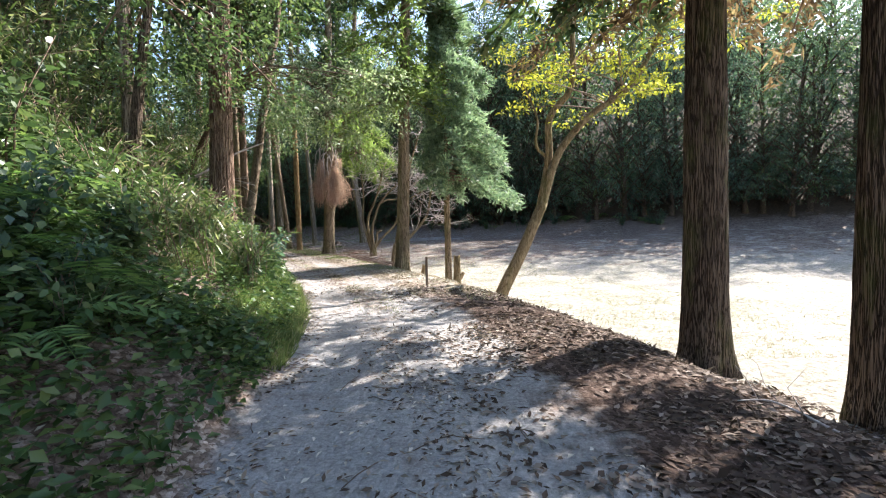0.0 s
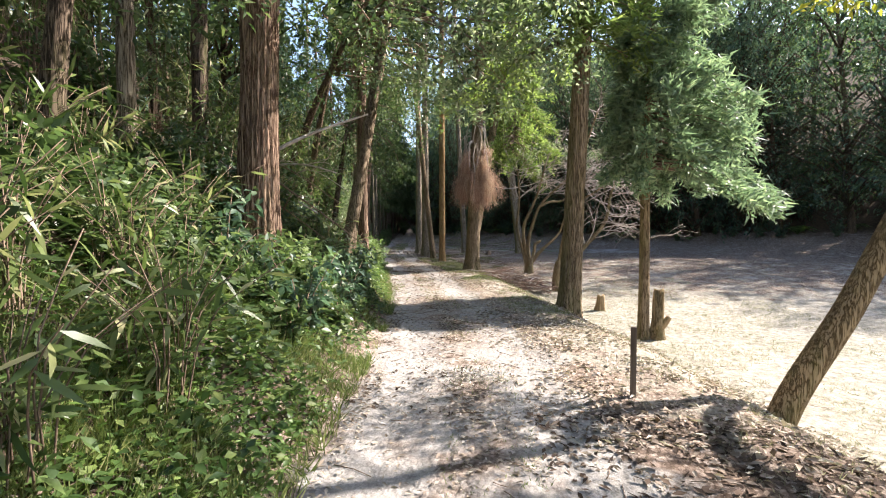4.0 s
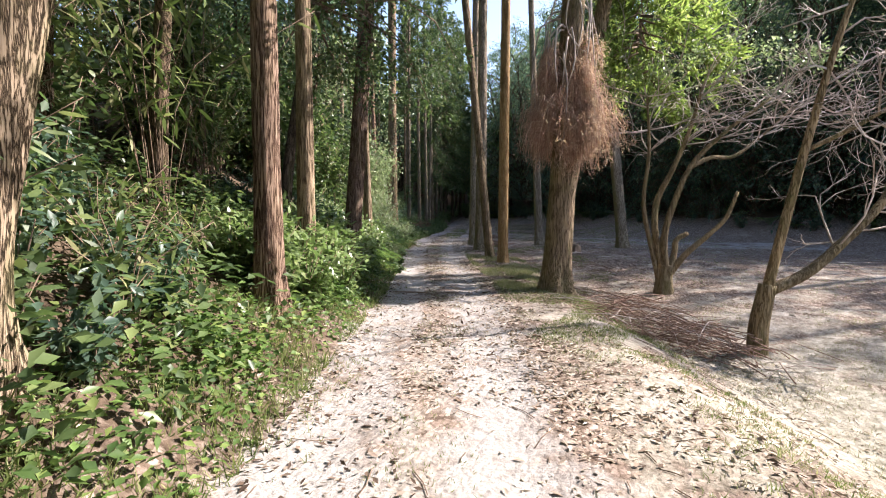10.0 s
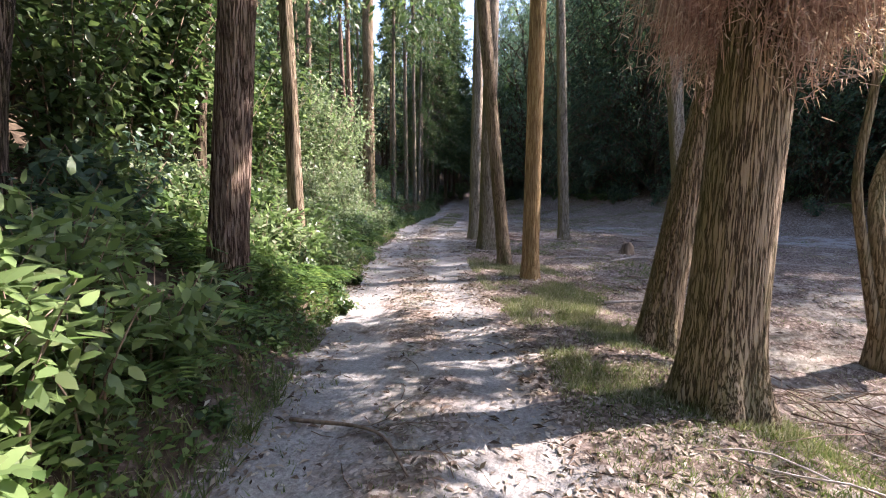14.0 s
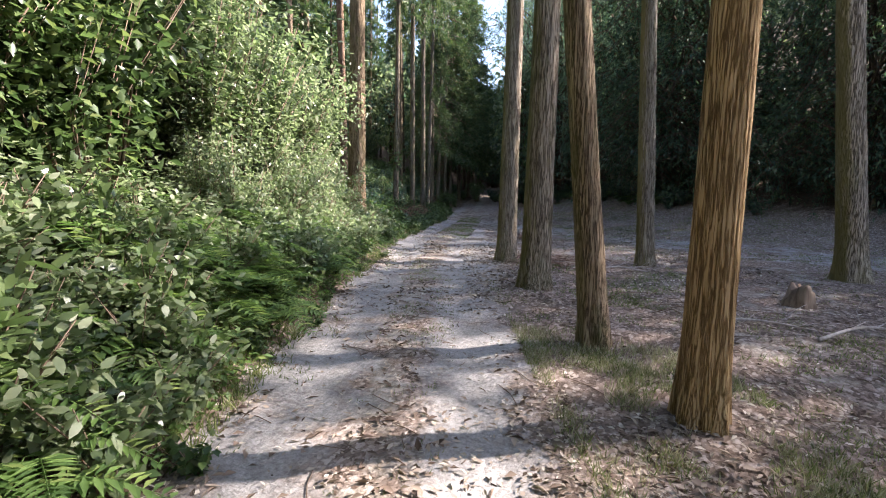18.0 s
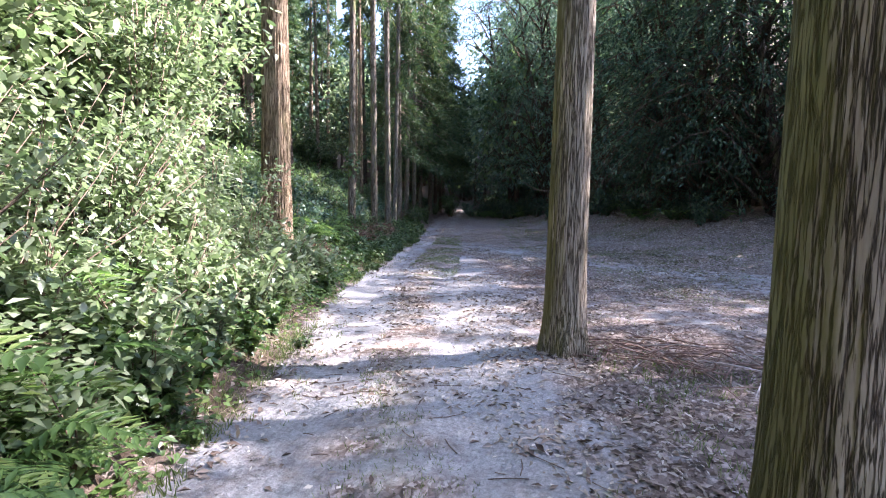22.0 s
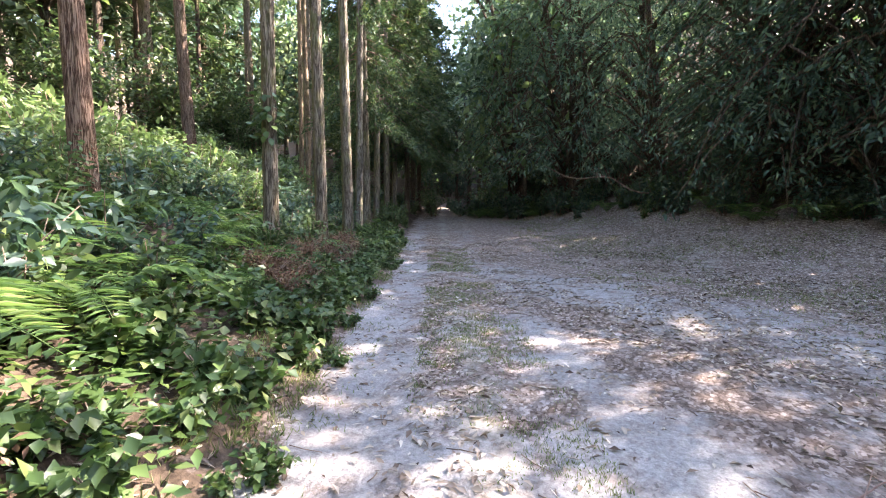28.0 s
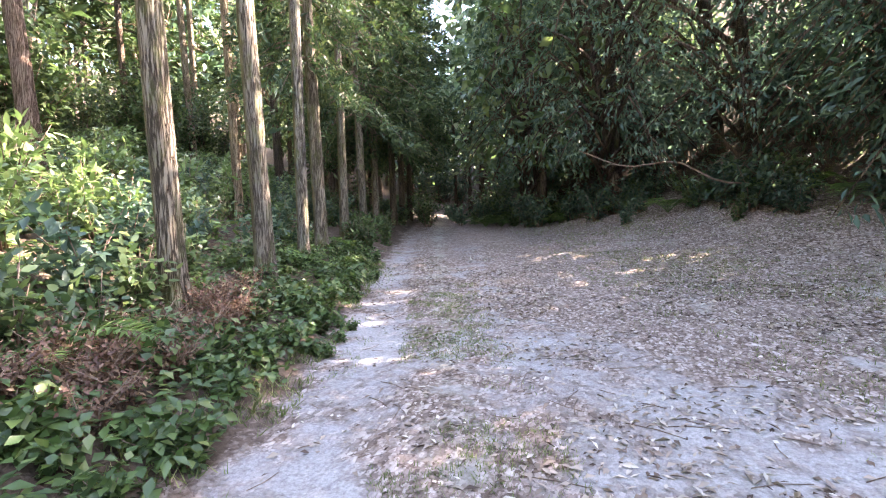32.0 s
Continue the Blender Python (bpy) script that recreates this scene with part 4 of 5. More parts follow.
# ---- small bare tree and many-stemmed evergreen in the clearing ----
def frame_point(base, right, X, Z, Y=0.0):
    return np.array([base[0] + right[0] * X - right[1] * Y, base[1] + right[1] * X + right[0] * Y, base[2] + Z])


def bare_tree():
    x, y = -2.3, 22.05
    t = thing("bare_tree", (x, y, gz(x, y)), "small bare tree with bleached twisting twigs in the clearing", "tree")
    P = lambda X, Z, Y=0.0: frame_point((0, 0, 0), (0.89, 0.454), X, Z, Y)
    main = bend([P(0, -0.3), P(-0.02, 0.3), P(0.08, 1.0)], 14)
    part("trunk", tube(main, np.linspace(0.15, 0.115, 14), 14), BARK_SMOOTH, t, smooth=True)
    a = bend([P(0.06, 0.85), P(0.3, 2.0), P(0.52, 3.0), P(0.95, 4.7), P(1.4, 6.0)], 24)
    b = bend([P(0.08, 0.9), P(0.6, 1.15), P(1.15, 1.65), P(1.7, 2.3), P(1.95, 3.4), P(2.4, 4.3)], 24)
    c = bend([P(0.5, 2.9), P(1.3, 3.3), P(2.3, 4.0), P(3.1, 4.6)], 12)
    part("limb", tube(a, np.linspace(0.075, 0.03, 24), 10), BARK_SMOOTH, t, smooth=True)
    low_limb = part("limb", tube(b, np.linspace(0.085, 0.03, 24), 10), BARK_SMOOTH, t, smooth=True)
    part("limb", tube(c, np.linspace(0.035, 0.015, 12), 8), BARK_SMOOTH, t, smooth=True)
    tw = []
    g = np.random.default_rng(21)
    for src, lo, n in ((a, 10, 15), (b, 6, 26), (c, 3, 9)):
        for i in range(n):
            s = src[g.integers(lo, len(src))]
            w = frame_point((0, 0, 0), (0.89, 0.454), g.normal(0.6, 0.9), g.normal(0.25, 0.5), g.normal(0, 0.9))
            tw += twigs(s, w, g.uniform(0.5, 1.15), 0.018, 200 + i, 3, 0.5, 0.05, 2, 3)
    part("twig", joined(*tw), PALE_WOOD, low_limb, "bleached twisting twigs")


bare_tree()


def stem_tree():
    x, y = -3.75, 25.3
    t = thing("evergreen_tree", (x, y, gz(x, y)), "many-stemmed small evergreen with pale twisting stems", "tree")
    P = lambda X, Z, Y=0.0: frame_point((0, 0, 0), (0.89, 0.454), X, Z, Y)
    part("stem_base", trunk(0.62, 0.16, 0.15, None, 0.3, 20, 9, 0.1, 7, 0.08, 3), BARK_SMOOTH, t, smooth=True)
    lines = [[P(-0.12, 0.3), P(-0.3, 1.0), P(-0.5, 1.9), P(-0.42, 3.0), P(-0.5, 4.2)], [P(-0.03, 0.4), P(-0.24, 1.4), P(-0.2, 1.9, 0.1), P(0.15, 2.7, 0.1), P(0.5, 3.6, 0.1), P(0.7, 4.4, 0.1)],
             [P(0.04, 0.4), P(-0.08, 1.2, -0.1), P(0.1, 2.0, -0.15), P(0.4, 2.75, -0.2), P(1.0, 3.4, -0.3), P(1.9, 4.1, -0.3)], [P(0.38, 2.7, -0.2), P(0.8, 2.9, -0.1), P(1.4, 2.95, 0.1), P(2.1, 3.4, 0.3), P(2.8, 4.0, 0.4)],
             [P(0.1, 0.4), P(0.4, 0.8), P(0.95, 1.3), P(1.25, 1.6), P(1.5, 2.2)], [P(0.08, 0.4), P(0.25, 0.9, 0.1), P(0.28, 1.15, 0.1), P(0.52, 1.3, 0.1)]]
    tips = []
    for k, l in enumerate(lines):
        q = bend(l, 18)
        part("stem", tube(q, np.linspace((0.06, 0.085, 0.085, 0.05, 0.075, 0.08)[k], (0.025, 0.03, 0.028, 0.02, 0.035, 0.05)[k], 18), 10), BARK_SMOOTH, t, smooth=True)
        if k < 4:
            tips += [q[-1], q[-2], q[-4], q[-6]]
    g = np.random.default_rng(31)
    tw, cs = [], []
    for k in range(72):
        s = tips[k % len(tips)]
        w = frame_point((0, 0, 0), (0.89, 0.454), g.normal(0.45, 0.9), abs(g.normal(0.55, 0.35)), g.normal(0, 0.9))
        tw += twigs(s, w, g.uniform(0.6, 1.25), 0.016, 300 + k, 2, 0.5, 0.08, 2, 4)
    for k in range(80):
        X, Y = g.uniform(-0.5, 3.0), g.uniform(-1.4, 1.4)
        cs.append(P(X, 5.1 - 0.17 * (X - 1.1) ** 2 - 0.16 * Y * Y + g.normal(0, 0.14), Y))
    part("twig", joined(*tw), PALE_WOOD, t)
    part("crown", leaf_cloud(cs, g.uniform(0.2, 0.34, 80), 60, 0.1, 33, 0.55, 0.5), BROAD_LIGHT, t, "domed crown of glossy light green leaves")


stem_tree()


# ---- broadleaf trees: one builder, a few forms, then copies ----
def broadleaf(at, height, spread, label, mat, seed, leaf=0.2, clumps=70, per=60, low=0.35, bark_mat=BARK_DARK, lean=(0, 0), r=0.14, group="", flat=0.6, category="tree", name="broadleaf_tree"):
    g = np.random.default_rng(seed)
    t = thing(name, at, label, category, group)
    lx, ly = lean
    part("trunk", trunk(height * 0.75, r, r * 0.35, [(0, 0, 0), (height * 0.35, lx * 0.35, ly * 0.35), (height * 0.75, lx * 0.8, ly * 0.8)], 0.4, 8, 6, 0.08, seed, 0.5, 20, 0.5), bark_mat, t, smooth=True)
    cs, rs = [], []
    for k in range(clumps):
        q = g.random() ** 0.8
        z = height * (low + (1.03 - low) * q)
        rr = spread * math.sin(math.pi * min(0.97, 0.22 + 0.78 * q)) ** 0.6 * g.uniform(0.35, 1.08)
        a = g.random() * 6.283
        f = z / height
        cs.append((lx * f + rr * math.cos(a), ly * f + rr * math.sin(a), z + g.normal(0, 0.3)))
        rs.append(spread * g.uniform(0.17, 0.36))
    part("crown", leaf_cloud(cs, rs, per, leaf, seed + 1, flat), mat, t)
    pick = [cs[i] for i in range(0, clumps, max(1, clumps // 9))]
    part("limb", joined(*limbs_to((lx * 0.4, ly * 0.4, height * 0.42), pick, r * 0.4, seed)), bark_mat, t)
    return t


def scatter(protos, spots, sizes, turns):
    for n, ((x, y), s, a) in enumerate(zip(spots, sizes, turns)):
        src = protos[n % len(protos)]
        copy_thing(src, Matrix.LocRotScale((x, y, gz(x, y) - 0.05), Euler((0, 0, a)), (s, s, s)))


WOOD = "dense evergreen tree at the dark edge of the wood"



# ---- broad evergreen with arching boughs and drooping sprays ----
def drooping_tree(at, height, spread, label, mat, seed, boughs=58, per=92, leaf=0.215, low=0.17, r=0.17, lean=(0, 0), group=""):
    g = np.random.default_rng(seed)
    t = thing("broadleaf_tree", at, label, "tree", group)
    lx, ly = lean
    part("trunk", trunk(height * 0.8, r, r * 0.3, [(0, 0, 0), (height * 0.3, lx * 0.3, ly * 0.3), (height * 0.8, lx, ly)], 0.4, 10, 6, 0.08, seed, 0.5, 20, 0.5), BARK_DARK, t, smooth=True)
    wood, fol = [], []
    for k in range(boughs):
        q = ((k + g.random()) / boughs) ** 1.25
        z = height * (low + (0.97 - low) * q)
        f = z / (height * 0.8)
        a = k * 2.4 + g.normal(0, 0.4)
        w = np.array([math.cos(a), math.sin(a), 0.0])
        ln = spread * (math.sin(math.pi * min(0.96, 0.30 + 0.66 * q)) ** 0.7) * g.uniform(0.55, 1.1)
        b = np.array([lx * min(f, 1.1), ly * min(f, 1.1), z - 0.12 * height * (1 - q)])
        line = bend([b, b + w * ln * 0.5 + [0, 0, 0.32 * ln + 0.4], b + w * ln + [0, 0, 0.18 * ln * g.uniform(-1.2, 1.4)]], 9)
        if k % 2 == 0 or q < 0.3:
            wood.append(tube(line[::2], np.linspace(0.02 + 0.012 * ln, 0.008, 5), 3))
        m = 7
        side_w = np.cross(w, [0, 0, 1])
        for j in range(m):
            s = line[2 + (j * 6) // m]
            tip = s + w * g.uniform(0.1, 0.7) + side_w * g.normal(0, 0.6) * (0.4 + 0.2 * ln) + [0, 0, g.uniform(-0.75, 0.2)]
            n = max(3, int(per / m * g.uniform(0.6, 1.4)))
            c = g.random((n, 1)) ** 0.7
            p = s + (tip - s) * c + g.normal(0, 0.16, (n, 3)) * [1, 1, 0.55]
            way = unit(tip - s) + g.normal(0, 0.5, (n, 3)) + [0, 0, -0.25]
            fol.append(leaves(p, way, g.normal(0, 0.5, (n, 3)) + [0, 0, 1], leaf * g.uniform(0.55, 1.2, n), leaf * g.uniform(0.22, 0.36, n), 0.15))
    part("crown", joined(*fol), mat, t)
    part("limb", joined(*wood), BARK_DARK, t)
    return t


e0 = [(8.0, 41.0), (-2.0, 46.5), (-10.5, 52.0), (15.5, 37.5), (-16.5, 59.5), (22.0, 33.5)]
forms = []
for n, (x, y) in enumerate(e0):
    forms.append(drooping_tree((x, y, gz(x, y)), 12.5 + 1.2 * (n % 3), 3.9, WOOD, BROAD if n == 1 else WOOD_HAZE, 500 + 7 * n, lean=(-1.3, -1.7), group="trees at the edge of the wood"))
shaded_forms = [drooping_tree((x, y, gz(x, y)), 13.0 + 1.1 * n, 4.2, WOOD, BROAD_SHADED, 540 + 7 * n, boughs=66, per=104, low=0.12, lean=(-1.5, -2.0), group="trees at the edge of the wood") for n, (x, y) in enumerate([(-10.2, 52.3), (-2.9, 46.3), (-8.6, 51.0)])]
g = np.random.default_rng(77)
spots, sizes, turns = [], [], []
far_spots, far_sizes, far_turns = [], [], []
for depth_in, gap in ((0.5, 2.8), (4.5, 4.0), (10, 4.4), (17, 5.8), (27, 9.0)):
    for x in np.arange(-34, 46, gap * 0.82):
        xx = x + g.normal(0, 0.7)
        yy = np.interp(xx, WOOD_X, WOOD_Y) + depth_in + g.normal(0, 0.7)
        if side(xx, yy) > 4.5 and yy < 112:
            if depth_in < 9:
                spots.append((xx, yy)), sizes.append(g.uniform(1.25, 1.34) if 4.0 < xx < 8.2 else g.uniform(1.04, 1.14) if 8.2 <= xx < 11.5 else g.uniform(1.1, 1.24) if 11.5 <= xx < 16 else g.uniform(1.0, 1.07) if -4.5 < xx < -1.2 else g.uniform(0.88, 0.94) if -1.2 <= xx < 0.7 else g.uniform(1.06, 1.13) if 0.7 <= xx < 4 else g.uniform(0.9, 1.08) if xx > -4 else g.uniform(1.08, 1.25)), turns.append(g.normal(0, 0.5))
            else:
                far_spots.append((xx, yy)), far_sizes.append(g.uniform(0.9, 1.3) * (1 + 0.012 * depth_in)), far_turns.append(g.random() * 6.28)
# the wood behind the start of the walk and at the clearing's far end
for x, y in ((14, -6), (20, 2), (27, 8), (33, 15), (8, -11), (1, -13), (-6, -10), (36, 22), (16, -14), (26, -4), (-43, 46), (-48, 51), (-44, 53), (-49, 45), (-53, 57)):
    far_spots.append((x, y)), far_sizes.append(g.uniform(0.9, 1.2)), far_turns.append(g.uniform(0, 6.28))
# extra trees behind the edge, added to keep the sun off the track
more = np.random.default_rng(78)
for x in np.arange(-10, 11, 2.1):
    if -4 < x < 1.5:
        continue
    spots.append((x + more.normal(0, 0.4), float(np.interp(x, WOOD_X, WOOD_Y)) + 2.3 + more.normal(0, 0.4)))
    sizes.append(more.uniform(1.2, 1.3) if x > 4 else more.uniform(1.04, 1.1) if x > -3.5 else more.uniform(1.1, 1.2))
    turns.append(more.normal(0, 0.5))
# two further trees, added to shade the track
for x, y, size in ((1.5, 45.0, 1.12), (2.4, 44.6, 1.12)):
    spots.append((x, y)), sizes.append(size), turns.append(0.3)
# a gap in the canopy: trees on the sun's line are shrunk to light the clearing
for k, (x, y) in enumerate(spots):
    along, off = 0.75 * (x + 14.5) + 0.66 * (y - 38.3), -0.66 * (x + 14.5) + 0.75 * (y - 38.3)
    if 9 < along < 22 and abs(off) < 2.2:
        sizes[k] = 0.05 * along
east = [k for k, q in enumerate(spots) if q[0] > 7.5]
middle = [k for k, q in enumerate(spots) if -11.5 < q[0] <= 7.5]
west = [k for k, q in enumerate(spots) if q[0] <= -11.5]
scatter(forms[:4] + forms[5:], [spots[k] for k in east], [sizes[k] for k in east], [turns[k] for k in east])
scatter(shaded_forms, [spots[k] for k in middle], [0.96 * sizes[k] for k in middle], [turns[k] for k in middle])
scatter(forms[4:5], [spots[k] for k in west], [sizes[k] for k in west], [turns[k] for k in west])

HILL = "leafy tree on the steep wooded slope"
FAR = "tree in the wood on the far slope"
far_forms = [broadleaf((x, y, gz(x, y)), 9.5 + n, 3.6, FAR, (BROAD, BROAD_LIGHT, BROAD_DARK)[n], 560 + 7 * n, 0.5, 70, 13, 0.2, BARK_DARK, (0, 0), 0.16, "trees on the far slope") for n, (x, y) in enumerate([(10.0, 66.0), (-6.0, 72.0), (24.0, 55.0)])]
forms = []
for n, (x, y) in enumerate([(-8.5, 7.0), (-12.0, 12.5), (-15.0, 19.0), (-17.5, 25.5)]):
    forms.append(broadleaf((x, y, gz(x, y)), 7.5 + n % 2, 2.6, HILL, (BROAD, BROAD_DARK, BROAD, BROAD_DARK)[n], 600 + 5 * n, 0.2, 80, 46, 0.3, BARK_DARK, (0.9, -0.4), 0.12, "trees on the slope"))
spots, sizes, turns = [], [], []
for u, gap in ((6.0, 3.6), (10, 4.4), (15, 5.4), (22, 6.4), (31, 8)):
    for y in np.arange(-10, 105, gap):
        yy = y + g.normal(0, 0.8)
        uu = u + g.normal(0, 0.8)
        if 33 < yy < 70 and u < 14:
            continue
        if u < 8:
            spots.append((float(track_edge(yy)) - uu / 0.9, yy)), sizes.append(g.uniform(0.8, 1.25)), turns.append(g.uniform(0, 6.28))
        else:
            far_spots.append((float(track_edge(yy)) - uu / 0.9, yy)), far_sizes.append(g.uniform(0.8, 1.25) * (1 + 0.01 * u)), far_turns.append(g.uniform(0, 6.28))
for y, n in ((60, 4), (64, 6), (68, 7), (72, 8), (78, 9), (86, 11), (94, 13), (104, 15)):
    for k in range(n):
        off = (k - (n - 1) / 2) * 3.4 + g.normal(0, 0.6)
        if y > 76 or abs(off) > 3.6:
            far_spots.append((float(track_edge(y)) + 1.2 + off, y + g.normal(0, 1.0))), far_sizes.append(g.uniform(0.8, 1.1) if y < 66 else g.uniform(0.9, 1.25)), far_turns.append(g.random() * 6.28)
scatter(forms, spots, sizes, turns)
scatter(far_forms, far_spots, far_sizes, far_turns)
scatter(far_forms[1:2], [(-21.0, 67.5), (-18.5, 71.0), (-24.0, 76.0), (-28.0, 80.0)], [1.5, 1.55, 1.5, 1.6], [0.3, 1.8, 3.0, 4.4])


# ---- light green crown that hangs over the track ----
def overhang(x, y, height, centre, half, label, mat, seed, clumps, leaf, per):
    g = np.random.default_rng(seed)
    z = gz(x, y)
    t = thing("overhanging_tree", (x, y, z), label, "tree")
    c = np.array(centre) - [x, y, z]
    mid = np.array([c[0] * 0.4, c[1] * 0.4, height * 0.75])
    part("trunk", tube(bend([(0, 0, -0.4), (0, 0, 0.4), mid * [0.4, 0.4, 0.55], mid], 22), np.linspace(0.12, 0.06, 22), 12), BARK_DARK, t, smooth=True)
    cs = [c + g.uniform(-1, 1, 3) * half for k in range(clumps)]
    part("limb", joined(*limbs_to(mid, cs[:: max(1, clumps // 16)], 0.035, seed)), TWIG, t)
    part("crown", leaf_cloud(cs, g.uniform(0.3, 0.65, clumps), per, leaf, seed + 1, 0.6, 0.45), mat, t)


overhang(-8.8, 16.2, 5.5, (-2.9, 14.4, 5.0), (1.9, 1.6, 1.15), "slender tree whose light green leaves hang over the track", BROAD_LIGHT, 700, 64, 0.12, 200)
overhang(-5.3, 8.4, 5.0, (-4.4, 9.0, 5.2), (1.4, 2.2, 1.3), "slender leafy tree bending out from the bank", BROAD, 710, 60, 0.12, 180)
overhang(-8.9, 17.4, 6.0, (-6.4, 16.8, 5.6), (1.3, 2.0, 1.3), "leafy tree bending out from the bank", BROAD, 720, 50, 0.12, 170)
overhang(-9.8, 20.3, 5.5, (-9.1, 21.6, 5.2), (1.1, 2.3, 1.5), "leafy tree whose branches hang over the verge", BROAD, 730, 60, 0.12, 170)
overhang(-13.2, 24.4, 5.6, (-12.0, 24.6, 5.4), (1.0, 1.2, 1.0), "tree with drooping light leaves above the verge", BROAD_LIGHT, 740, 26, 0.12, 150)


# ---- low plants: forms, then copies ----
def shrub_form(at, h, w, stems, per_stem, leaf, mat, label, seed, name="shrub", category="shrub", group="undergrowth", width=0.5, rich=False):
    g = np.random.default_rng(seed)
    t = thing(name, at, label, category, group)
    wood, ps, ws = [], [], []
    for k in range(stems):
        a = g.random() * 6.283
        r = w * g.uniform(0.2, 1.0)
        q = np.array([r * math.cos(a), r * math.sin(a), h * g.uniform(0.55, 1.05)])
        line = bend([(q[0] * 0.15, q[1] * 0.15, -0.08), q * [0.45, 0.45, 0.65], q], 5)
        if k % 2 == 0:
            wood.append(tube(line[::2], np.linspace(0.007 + 0.005 * h, 0.003, 3), 3))
        s = g.uniform(0.2, 1.0, per_stem) * 3.99
        i = s.astype(int)
        p = line[i] + (line[i + 1] - line[i]) * (s - i)[:, None]
        ps.append(p + g.normal(0, 0.05 * h, (per_stem, 3)))
        ws.append(g.normal(0, 0.7, (per_stem, 3)) + [math.cos(a) * 0.6, math.sin(a) * 0.6, 0.05])
    ps, ws = np.concatenate(ps), np.concatenate(ws)
    ps[:, 2] = np.maximum(ps[:, 2], 0.03)
    n = len(ps)
    part("stem", joined(*wood), TWIG, t)
    part("foliage", leaves(ps, ws, g.normal(0, 0.4, (n, 3)) + [0, 0, 1], leaf * g.uniform(0.6, 1.2, n), leaf * width, 0.15, rich), mat, t)
    return t


def fern_form(at, size, fronds, label, seed, mat=FERN):
    g = np.random.default_rng(seed)
    t = thing("fern", at, label, "fern", "undergrowth")
    for k in range(fronds):
        a = k * 6.283 / fronds + g.normal(0, 0.25)
        w = np.array([math.cos(a), math.sin(a), 0])
        ln = size * g.uniform(0.75, 1.1)
        line = bend([(0, 0, 0), w * ln * 0.45 + [0, 0, ln * 0.42], w * ln + [0, 0, ln * g.uniform(0.1, 0.35)]], 20)
        across = np.cross(w, [0, 0, 1])
        s = np.arange(3, 20)
        wide = 0.24 * ln * np.sin(np.pi * (s - 2) / 19) ** 0.7 + 0.01
        fr = [tube(line[[0, 5, 10, 15, 19]], np.linspace(0.005, 0.002, 5), 3)]
        for sg in (-1, 1):
            fr.append(leaves(line[s], sg * across + w * 0.45 + g.normal(0, 0.08, (len(s), 3)), np.tile([0, 0, 1.0], (len(s), 1)), wide, ln * 0.055, 0.1))
        part("frond", joined(*fr), mat, t)
    return t


def bamboo_form(at, h, culms, per, label, seed, mat=BAMBOO, leaf=0.2):
    g = np.random.default_rng(seed)
    t = thing("bamboo_grass", at, label, "bamboo grass", "undergrowth")
    wood, fol = [], []
    for k in range(culms):
        a = g.random() * 6.283
        w = np.array([math.cos(a), math.sin(a), 0])
        q = w * h * g.uniform(0.15, 0.65) + [0, 0, h * g.uniform(0.7, 1.05)]
        line = bend([w * 0.06 + [0, 0, -0.1], q * [0.3, 0.3, 0.6], q], 6)
        wood.append(tube(line, np.linspace(0.006, 0.003, 6), 3))
        s = g.uniform(0.35, 1.0, per) * 4.99
        i = s.astype(int)
        p = line[i] + (line[i + 1] - line[i]) * (s - i)[:, None]
        fol.append(leaves(p, w * 0.5 + g.normal(0, 0.7, (per, 3)) + [0, 0, -0.1], g.normal(0, 0.4, (per, 3)) + [0, 0, 1], leaf * g.uniform(0.6, 1.2, per), leaf * 0.15, 0.15, True))
    part("culm", joined(*wood), TWIG, t)
    part("foliage", joined(*fol), mat, t)
    return t


def spot(u, y):
    """A place u metres left of the track's edge."""
    x = float(track_edge(y)) - u / 0.9
    return x, y, gz(x, y)


def strew(form, y0, y1, u0, u1, count, seed, s0=0.75, s1=1.25, clear=()):
    g = np.random.default_rng(seed)
    for k in range(count):
        y = g.uniform(y0, y1)
        u = u0 + (u1 - u0) * g.random() ** 1.1
        x, y, z = spot(u, y)
        s = g.uniform(s0, s1)
        copy_thing(form, Matrix.LocRotScale((x, y, z - 0.03), Euler((g.normal(0, 0.1), g.normal(0, 0.1), g.random() * 6.28)), (s, s, s)))


leafy = shrub_form(spot(1.2, 2.2), 0.55, 0.42, 14, 20, 0.10, BROAD, "low leafy shrub with pointed green leaves on the bank", 800, "leafy_shrub", rich=True)
dark = shrub_form(spot(1.5, 3.6), 0.7, 0.5, 14, 20, 0.12, BROAD_DARK, "low dark evergreen shrub on the shaded bank", 801, "evergreen_shrub")
tall = shrub_form(spot(1.6, 11.6), 1.3, 0.7, 20, 26, 0.115, BROAD, "tall leafy bush with drooping green leaves", 802, "tall_bush", "bush", rich=True)
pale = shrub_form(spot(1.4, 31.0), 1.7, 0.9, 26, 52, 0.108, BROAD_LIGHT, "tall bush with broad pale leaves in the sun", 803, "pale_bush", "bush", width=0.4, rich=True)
lush = shrub_form(spot(0.75, 19.6), 0.8, 0.42, 15, 22, 0.135, LUSH, "lush plant with long light green leaves on the verge", 804, "lush_plant", "plant", width=0.4, rich=True)
red = shrub_form(spot(0.95, 40.6), 0.42, 0.34, 18, 22, 0.05, REDDISH, "withered reddish brown low plants on the verge", 805, "withered_plant", "plant")
low = shrub_form(spot(0.5, 39.5), 0.27, 0.28, 14, 13, 0.088, COVER, "low green plants with heart-shaped leaves along the verge", 806, "verge_plant", "plant", width=0.7)
fern = fern_form(spot(1.0, 1.4), 0.6, 8, "green fern with arching fronds", 810)
fern_b = fern_form(spot(1.6, 37.5), 0.8, 9, "large green fern with arching fronds", 811)
